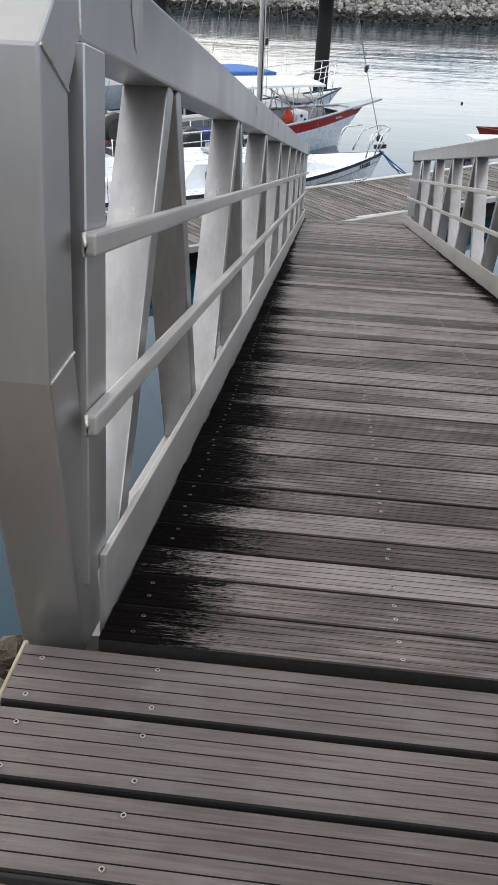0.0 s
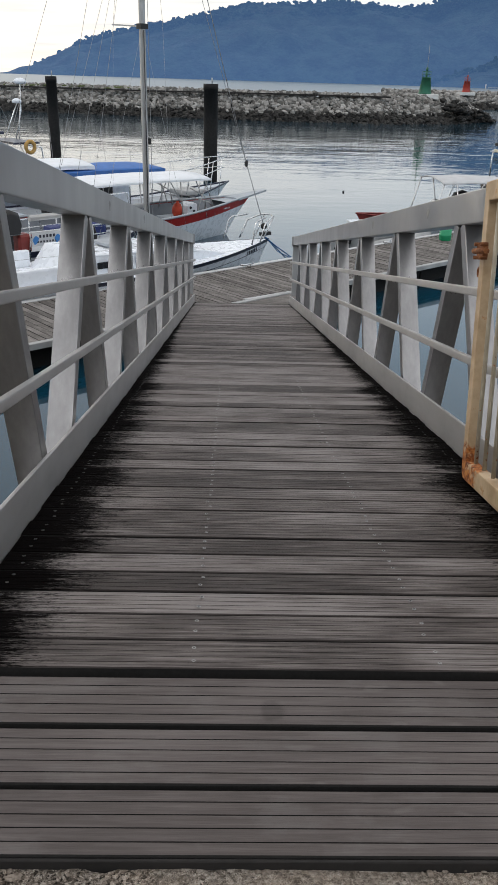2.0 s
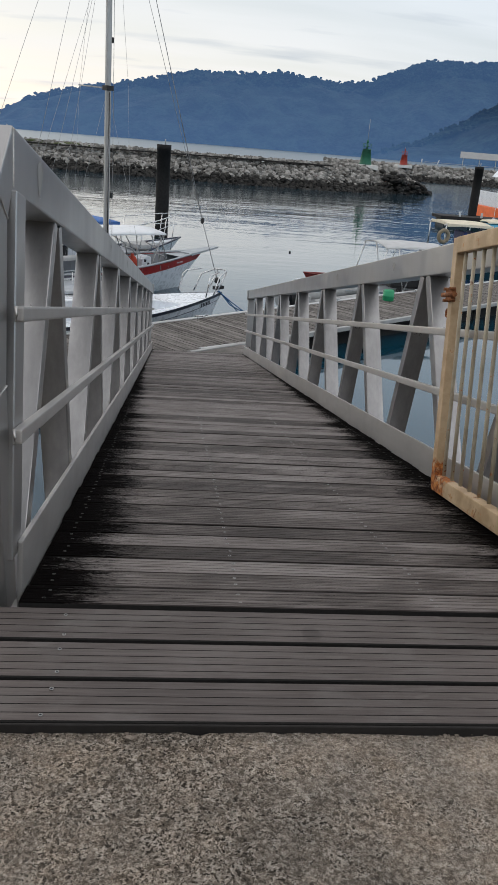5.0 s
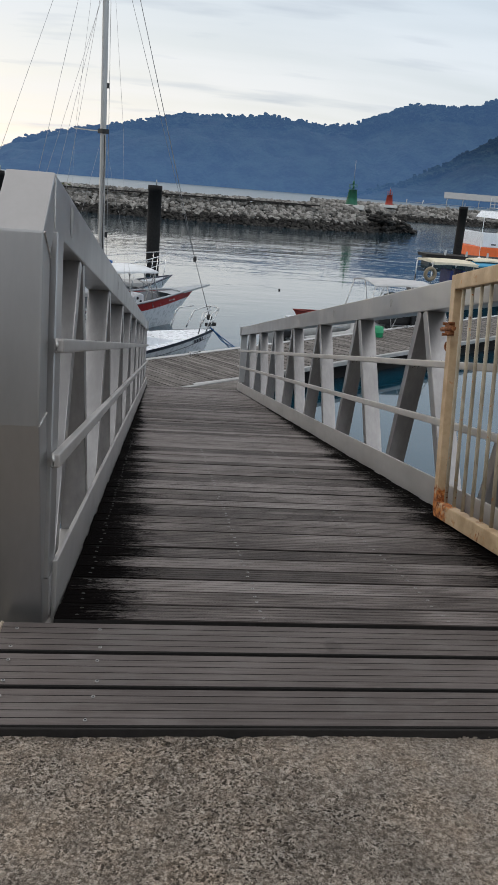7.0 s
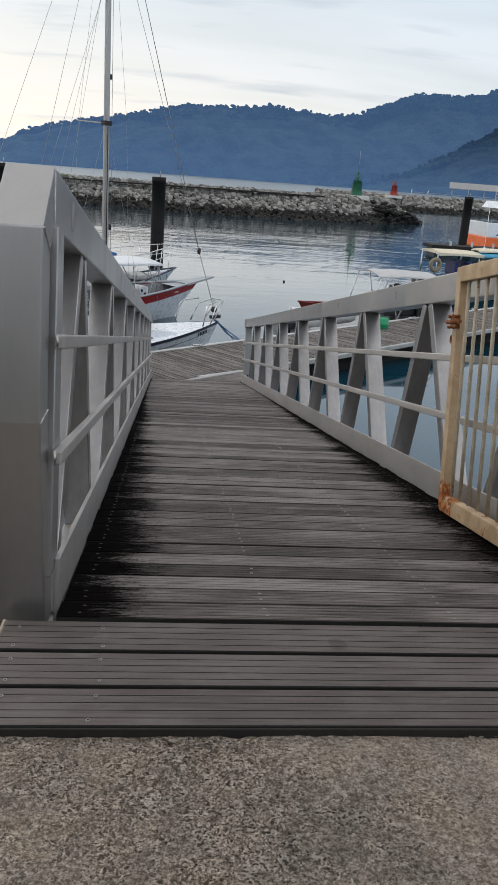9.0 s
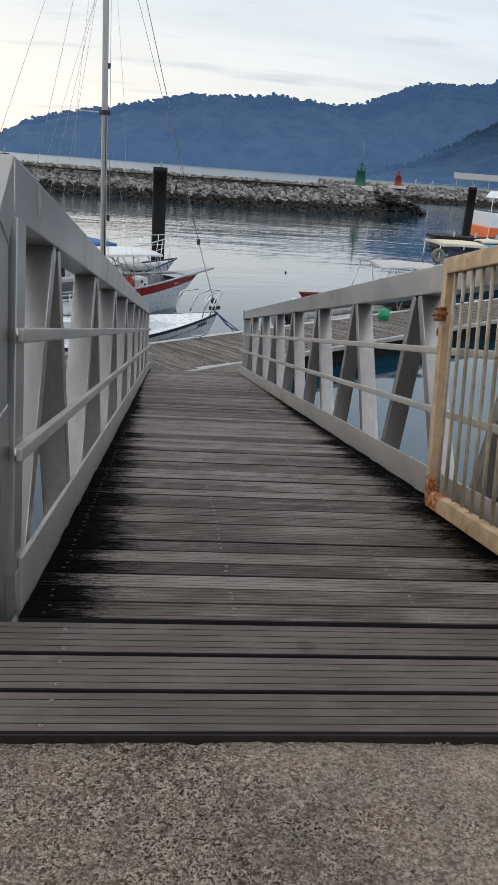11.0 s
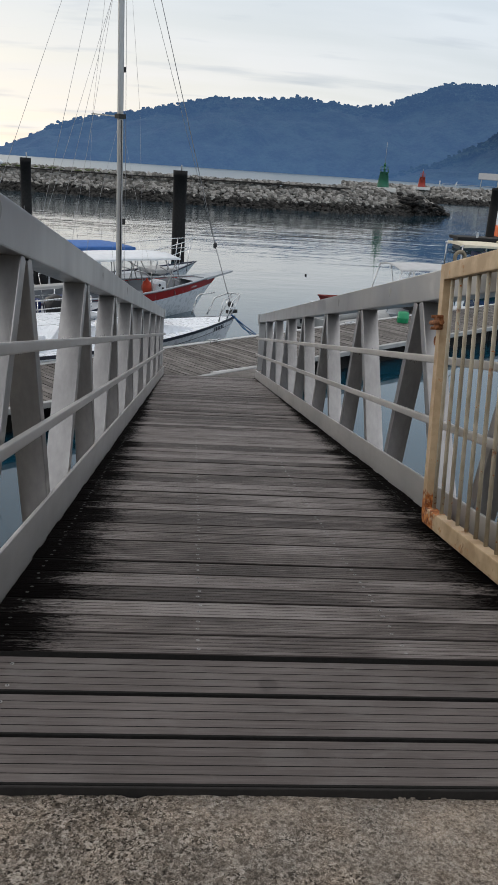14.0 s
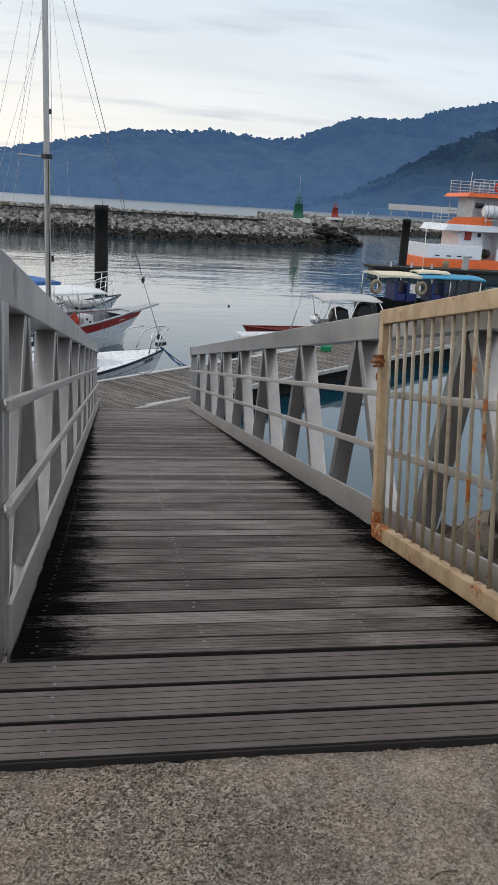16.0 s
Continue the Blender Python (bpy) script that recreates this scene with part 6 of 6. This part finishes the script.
def beacon(x, y, z, h, r, mat, label, mast):
    b = thing("beacon", pose(x, y, z), label, "beacon", "harbour entrance beacons")
    bm = B()
    box(bm, (0, 0, 0.1), (3.6 * r, 3.6 * r, 0.55))
    soften(bm, 0.03)
    part("plinth", bm, "plinth", b)
    bm = B()
    lathe(bm, [(r, 0.37), (r * 0.98, 0.5), (r * 0.66, h), (r * 0.74, h), (r * 0.74, h + 0.08)], 24)
    part("tower", bm, mat, b)
    bm = B()
    for k in range(6):
        t = math.pi * k / 3
        tube(bm, [(r * 0.66 * math.cos(t), r * 0.66 * math.sin(t), h + 0.05), (r * 0.66 * math.cos(t), r * 0.66 * math.sin(t), h + 0.7)], 0.025, 5)
    ring(bm, r * 0.66, 0.025, pose(0, 0, h + 0.7, 90), 18, 5)
    ring(bm, r * 0.66, 0.02, pose(0, 0, h + 0.4, 90), 18, 5)
    part("railing", bm, mat, b)
    bm = B()
    tube(bm, [(0, 0, h), (0, 0, h + 0.8)], 0.10, 8)
    lathe(bm, [(0.13, h + 0.8), (0.15, h + 0.9), (0.13, h + 1.1), (0.03, h + 1.2)], 12)
    part("lamp", bm, mat, b)
    bm = B()
    tube(bm, [(0, 0, h + 1.1), (0, 0, h + mast)], 0.025, 5)
    part("aerial", bm, "wire", b)


beacon(24.3, 104.0, -0.32, 2.15, 0.78, "beacon_green", "green harbour beacon tower on a white plinth", 3.6)
beacon(46.2, 167.5, -0.45, 2.25, 0.82, "beacon_red", "red harbour beacon tower on a white plinth", 1.6)

shed = thing("shed", pose(59.8, 176.0, 0.1), "long grey sheet-metal shed roof on posts", "shed")
bm = B()
q = [(0.0, 2.15), (0.9, 3.4), (30, 3.4), (30, 2.15)]
v0 = [bm.verts.new((q[0][0], -2.5, q[0][1])), bm.verts.new((q[3][0], -2.5, q[3][1])), bm.verts.new((q[2][0], 0.5, q[2][1])), bm.verts.new((q[1][0], 0.5, q[1][1]))]
v1 = [bm.verts.new((v.co.x, v.co.y, v.co.z - 0.12)) for v in v0]
bm.faces.new(v0)
bm.faces.new(v1[::-1])
for i in range(4):
    bm.faces.new((v0[i], v1[i], v1[(i + 1) % 4], v0[(i + 1) % 4]))
part("roof", bm, "roof_sheet", shed)
for k in range(8):
    bm = B()
    tube(bm, [(0.8 + 3.6 * k, -2.2, -0.3), (0.8 + 3.6 * k, -2.2, 2.1)], 0.09, 6)
    part("post", bm, "trim_grey", shed)
bm = B()
tube(bm, [(-8, -4, 0.75), (30, -4, 0.75)], 0.04, 5)
for k in range(14):
    tube(bm, [(-8 + 2.9 * k, -4, -0.4), (-8 + 2.9 * k, -4, 0.75)], 0.04, 5)
part("railing", bm, "trim_grey", shed)
for x, lean in ((50.2, 0.0), (53.3, 0.5)):
    bm = B()
    tube(bm, [(0, 0, -0.5), (lean, 0, 1.1)], 0.10, 6)
    solo("marker_post", bm, "trim_white", "short white marker post on the breakwater", "post", pose(x, 168.5, 0.3), "marker posts")

# ---- plain quay buildings behind, which close the place ----
bm = B()
slab(bm, ((-30, -15), (34, -15), (34, -13.5), (-30, -13.5)), -0.05, 6.5)
slab(bm, ((-30, -13.5), (34, -13.5), (34, -9.5), (-30, -9.5)), 4.2, 4.5)
solo("wall_quay", bm, "wall_pale", "plain unseen wall added behind the landing", "wall", kind="structure")

# ---- stones ----


def breakwater(name, line, crest, depth, count, label, seed, size=1.0, tip=True, parts=150):
    """Rubble mound along a line of (x, y) at its waterline; the near slope is armoured with stones."""
    rng = random.Random(seed)
    root = thing(name, pose(0, 0, WATER), label, "breakwater", kind="structure")
    seg, total = [], 0.0
    for (ax, ay), (bx, by) in zip(line, line[1:]):
        L = math.hypot(bx - ax, by - ay)
        seg.append((total, L, ax, ay, bx, by))
        total += L

    def at(d):
        for t0, L, ax, ay, bx, by in seg:
            if d <= t0 + L:
                f = (d - t0) / L
                nx, ny = -(by - ay) / L, (bx - ax) / L
                return ax + (bx - ax) * f, ay + (by - ay) * f, nx, ny
        return bx, by, nx, ny
    H = crest - WATER
    # core
    bm = B()
    rows = []
    for k in range(60):
        x, y, nx, ny = at(total * k / 59)
        rows.append([bm.verts.new((x + nx * o, y + ny * o, z)) for o, z in ((-0.4, -1.0), (0.6, 0.0), (depth - 0.5, H - 0.75), (depth + 3.0, H - 0.6), (depth + 9.0, -1.0))])
    for a, b in zip(rows, rows[1:]):
        for i in range(4):
            bm.faces.new((a[i], a[i + 1], b[i + 1], b[i]))
    part("core", bm, "rock_wet", root)
    meshes = {}
    for mat in ("rock_dry", "rock_wet"):
        meshes[mat] = []
        for k in range(8):
            bm = B()
            blob(bm, (0, 0, 0), (1, 0.8, 0.62), rng, 0.3, 1)
            meshes[mat].append(mesh_of("stone", bm, mat))
    rest = {"rock_dry": Clumps(), "rock_wet": Clumps()}
    made = 0
    for k in range(count):
        d = rng.random() * total
        f = rng.random()
        over = f > 0.86
        x, y, nx, ny = at(d)
        o = depth * f / 0.86 if not over else depth + rng.uniform(0, 2.2)
        z = min(H, H * f / 0.86) - 0.35
        o += rng.uniform(-0.2, 0.2)
        wet = z + rng.uniform(-0.2, 0.2) < H * 0.27
        mat = "rock_wet" if wet else "rock_dry"
        r = size * (0.25 + 0.42 * rng.random() ** 1.6) * (0.9 if over else 1)
        c = Vector((x + nx * o, y + ny * o, z + rng.uniform(0, 0.18)))
        if made < parts and abs(d / total - 0.62) < 0.2 and rng.random() < 0.5:
            ob = new("stone", meshes[mat][k % 8])
            ob.parent = root
            ob.matrix_local = Matrix.Translation(c) @ Euler((rng.uniform(-0.5, 0.5), rng.uniform(-0.5, 0.5), rng.uniform(0, 6.28))).to_matrix().to_4x4() @ Matrix.Scale(r, 4)
            made += 1
        else:
            rest[mat].add(c, (r, r * 0.85, r * rng.uniform(0.65, 0.95)), rng, 0.32)
    for mat, b in rest.items():
        ob = new("stones", b.mesh("stones", mat))
        ob.parent = root
        tagged(ob, "grey armour stones" if mat == "rock_dry" else "dark tide-wet stones", kind="stuff")
    return root, at, total


breakwater("breakwater", ((-75, 114), (-34, 103), (-8, 96), (6, 93.0), (18, 93.5), (26, 98), (31.5, 104.5), (34, 107.5)), 0.06, 4.6, 17000, "long rubble breakwater of grey stones, dark at the tide line", 11, 0.58)
# tip of the mound slopes down to the water
bm = B()
trng = random.Random(21)
for k in range(220):
    f = trng.random()
    a = trng.uniform(0, 1)
    x = 27.0 + 6.3 * f + trng.uniform(-1, 1)
    y = 101 + 8 * f + trng.uniform(-2.5, 2.5)
    z = WATER + (1 - f) ** 0.8 * 2.6 * trng.random()
    r = trng.uniform(0.3, 0.6)
    blob(bm, (x, y, z), (r, r * 0.8, r * 0.6), trng, 0.3, 1)
solo("rubble_tip", bm, "rock_wet", "dark wet stones tapering into the water", "stones", kind="stuff")
breakwater("outer_breakwater", ((30, 168), (52, 164), (75, 166), (125, 172)), 0.12, 5.0, 6000, "farther rubble breakwater carrying the red beacon", 13, 0.95, parts=100)
# walkway kerb and greenery on the first breakwater
bm = B()
beam(bm, (-70, 116.5, -0.42), (-9, 99.6, -0.42), 0.5, 0.16)
beam(bm, (-9, 99.6, -0.42), (6, 96.6, -0.3), 0.5, 0.16)
beam(bm, (6, 96.6, -0.3), (19, 97.4, -0.32), 0.5, 0.16)
solo("walkway", bm, "fascia_dark", "narrow dark walkway along the breakwater", "walkway", kind="structure")
bm = B()
mr = random.Random(4)
for k in range(170):
    x = mr.choice((mr.uniform(-30, -8), mr.uniform(-26, -15)))
    y = 93.4 - 0.27 * (x - 6) + 3.6 + mr.uniform(-0.6, 1.0)
    r = mr.uniform(0.12, 0.35)
    blob(bm, (x, y, -0.52 + mr.uniform(0, 0.38)), (r * 1.6, r, r * 0.5), mr, 0.4, 1)
solo("grass_tufts", bm, "moss", "green weeds among the breakwater stones", "grass", kind="stuff")

# shore rocks under and beside the landing
shore = thing("shore_rocks", pose(0, 0, 0), "brown rubble slope beneath the gangway", "rocks", kind="structure")
srng = random.Random(31)
smesh = []
for k in range(6):
    bm = B()
    blob(bm, (0, 0, 0), (1, 0.85, 0.7), srng, 0.3, 2)
    for f in bm.faces:
        f.smooth = False
    smesh.append(mesh_of("rock", bm, "rock_shore"))
c41, s41 = math.cos(radians(ALONG)), math.sin(radians(ALONG))
n = 0
while n < 299:
    a, o = srng.uniform(-5, 13), srng.uniform(-1.8, 3.2)
    x, y = a * c41 - o * s41, a * s41 + o * c41
    z = WATER + (2.9 - 0.08 * max(a, 0) - o) * 0.8
    if z > -0.55 or (y < -0.35) or x < -5 or x > 9:
        z = min(z, -0.62)
        if y < -0.3:
            continue
    r = srng.uniform(0.12, 0.30)
    ob = new("rock", smesh[n % 6])
    ob.parent = shore
    ob.matrix_local = Matrix.Translation((x, y, z - r * 0.3)) @ Euler((srng.uniform(-0.5, 0.5), srng.uniform(-0.5, 0.5), srng.uniform(0, 6.28))).to_matrix().to_4x4() @ Matrix.Scale(r, 4)
    n += 1
bm = B()
pts = []
for o, z in ((-3.2, -0.65), (-0.6, -0.95), (2.4, WATER - 0.25), (4.4, WATER - 1.6)):
    pts.append([bm.verts.new((a * c41 - o * s41, a * s41 + o * c41, z)) for a in (-9, 0, 8, 16)])
for p, q in zip(pts, pts[1:]):
    for i in range(3):
        bm.faces.new((p[i], p[i + 1], q[i + 1], q[i]))
part("bank", bm, "rock_shore", shore)
# small stones filling the slope between the rocks
cl = Clumps()
for k in range(2600):
    a, o = srng.uniform(-7, 13), srng.uniform(-2.4, 2.6)
    x, y = a * c41 - o * s41, a * s41 + o * c41
    if y < -0.3 or (-0.2 < x < 2.9 and y < 0.6):
        continue
    f = (o + 0.6) / 3.0
    z = (-0.95 + (WATER - 0.25 + 0.95) * f) if f > 0 else -0.95 + 0.30 * (-f)
    r = 0.05 + 0.13 * srng.random() ** 1.5
    cl.add((x, y, min(z, -0.5)), (r * 1.2, r, r * 0.7), srng, 0.35)
ob = new("stones", cl.mesh("stones", "rock_shore"))
ob.parent = shore
tagged(ob, "small brown rubble stones", kind="stuff")
# loose rubble close against the landing
for k in range(34):
    x, y = srng.uniform(-0.75, 0.38), srng.uniform(-0.32, 0.75)
    r = srng.uniform(0.05, 0.12)
    ob = new("rubble", smesh[k % 6])
    ob.parent = shore
    ob.matrix_local = Matrix.Translation((x, y, -0.42 - 0.55 * max(0, y) + srng.uniform(-0.05, 0.05))) @ Euler((srng.uniform(-0.6, 0.6), srng.uniform(-0.6, 0.6), srng.uniform(0, 6.28))).to_matrix().to_4x4() @ Matrix.Scale(r, 4)
bm = B()
pts = [[bm.verts.new((x, y, z)) for x in (-1.6, 0.1, 2.6)] for y, z in ((-0.40, -0.40), (0.15, -0.50), (0.9, -1.0), (0.9, -1.6), (-0.40, -1.6))]
for p, q in zip(pts, pts[1:]):
    for i in range(2):
        bm.faces.new((p[i], p[i + 1], q[i + 1], q[i]))
part("toe_bank", bm, "rock_shore", shore)

# ---- boards ----


def board_mesh(name, length, width, thick, grooves, gw, gd, mat, dirty=True, dirt="grime_shade"):
    """A deck board along x with grooves in its top."""
    h = width / 2
    r = 0.0028
    prof = [(-h, -thick), (-h, -r), (-h + r, 0.0)]
    for g in range(grooves):
        c = -h + width * (g + 1) / (grooves + 1)
        prof += [(c - gw / 2, 0.0), (c - gw / 3, -gd), (c + gw / 3, -gd), (c + gw / 2, 0.0)]
    prof += [(h - r, 0.0), (h, -r), (h, -thick)]
    bm = B()
    prism(bm, prof, -length / 2, length / 2)
    me = mesh_of(name, bm, mat)
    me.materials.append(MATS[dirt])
    me.materials.append(MATS["grime_shade"])
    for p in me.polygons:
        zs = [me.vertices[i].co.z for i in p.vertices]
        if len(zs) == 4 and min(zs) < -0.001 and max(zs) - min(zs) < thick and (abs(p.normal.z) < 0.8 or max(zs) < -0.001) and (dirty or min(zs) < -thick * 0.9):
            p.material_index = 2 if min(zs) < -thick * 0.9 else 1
    return me


brng = random.Random(77)
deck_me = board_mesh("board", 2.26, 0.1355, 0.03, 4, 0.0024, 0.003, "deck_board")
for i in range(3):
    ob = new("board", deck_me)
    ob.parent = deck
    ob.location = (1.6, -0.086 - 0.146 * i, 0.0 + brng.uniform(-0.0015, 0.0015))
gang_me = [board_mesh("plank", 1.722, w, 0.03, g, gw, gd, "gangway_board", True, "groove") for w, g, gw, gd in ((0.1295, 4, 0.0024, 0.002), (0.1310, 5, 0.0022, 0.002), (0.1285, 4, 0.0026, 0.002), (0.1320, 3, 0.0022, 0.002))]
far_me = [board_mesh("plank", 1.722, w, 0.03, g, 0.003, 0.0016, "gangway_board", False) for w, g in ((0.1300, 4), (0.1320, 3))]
P_FIRST, P_STEP = 0.0935, 0.1392
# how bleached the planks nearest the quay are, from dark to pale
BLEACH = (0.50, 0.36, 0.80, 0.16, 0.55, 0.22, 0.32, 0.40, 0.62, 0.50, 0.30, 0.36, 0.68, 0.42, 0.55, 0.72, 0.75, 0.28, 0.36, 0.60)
NB = 95
for i in range(NB):
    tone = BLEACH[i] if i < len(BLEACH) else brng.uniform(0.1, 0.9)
    ob = new("plank", gang_me[2 if i == 2 else brng.randrange(4)] if i < 18 else far_me[brng.randrange(2)])
    ob.parent = gang
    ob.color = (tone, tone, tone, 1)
    ob.location = (brng.uniform(-0.003, 0.003), P_FIRST + P_STEP * i + brng.uniform(-0.0015, 0.0015), -0.010 + brng.uniform(-0.003, 0.002))
    ob.rotation_euler = (brng.uniform(-0.012, 0.012), 0, brng.uniform(-0.0015, 0.0015))
pont_me = board_mesh("plank", P1 - P0, 0.116, 0.03, 0, 0, 0, "pontoon_board")
k = 0
a = PA + 0.06
while a < PB:
    ob = new("plank", pont_me)
    ob.parent = pont
    ob.location = (a, (P0 + P1) / 2, brng.uniform(-0.004, 0.003))
    ob.rotation_euler = (0, 0, radians(90) + brng.uniform(-0.004, 0.004))
    a += 0.123
# screws


def screw(bm, x, y, z, r):
    """Countersunk head: a bright rim round a dark socket."""
    rings = [[bm.verts.new((x + r * k * math.cos(t), y + r * k * math.sin(t), z + h)) for t in (2 * math.pi * i / 8 for i in range(8))] for k, h in ((1.0, 0.0), (0.85, 0.0012), (0.5, 0.0010), (0.4, -0.0008))]
    for j, (v, w) in enumerate(zip(rings, rings[1:])):
        for i in range(8):
            k = (i + 1) % 8
            bm.faces.new((v[i], v[k], w[k], w[i])).material_index = 1 if j == 2 else 0
    bm.faces.new(rings[-1]).material_index = 1


def screws(bm, mat, parent, label=""):
    part("screw_heads", bm, mat, parent, label, "stuff").data.materials.append(MATS["ink"])


for xs, mat, note in (((-0.275, 0.275), "screw_steel", "steel screw heads in rows"), ((-0.80, 0.80), "screw_old", "dull dirty screw heads along the kerb plates")):
    bm = B()
    for i in range(30):
        for x in xs:
            for s in (-0.028, 0.027):
                screw(bm, x + brng.uniform(-0.006, 0.006), P_FIRST + P_STEP * i + s + brng.uniform(-0.004, 0.004), -0.0085, 0.0055)
    screws(bm, mat, gang, note)
bm = B()
for i in range(3):
    for x in (0.515, 0.73):
        for s in (0.035, -0.051):
            screw(bm, x + brng.uniform(-0.008, 0.008), -0.086 - 0.146 * i + s, 0.0012, 0.0052)
screws(bm, "screw_steel", deck)
# crumbs of moss in the gap at the hinge
bm = B()
for k in range(260):
    x = brng.uniform(0.6, 2.6)
    r = 0.0025 + 0.007 * brng.random() ** 2
    blob(bm, (x, brng.uniform(0.0, 0.038), -0.085 + r * 0.5), (r * 1.6, r * 1.2, r * 1.2), brng, 0.3, 1)
solo("gap_debris", bm, "crumb", "crumbs of grit and moss in the hinge gap", "debris", kind="stuff")
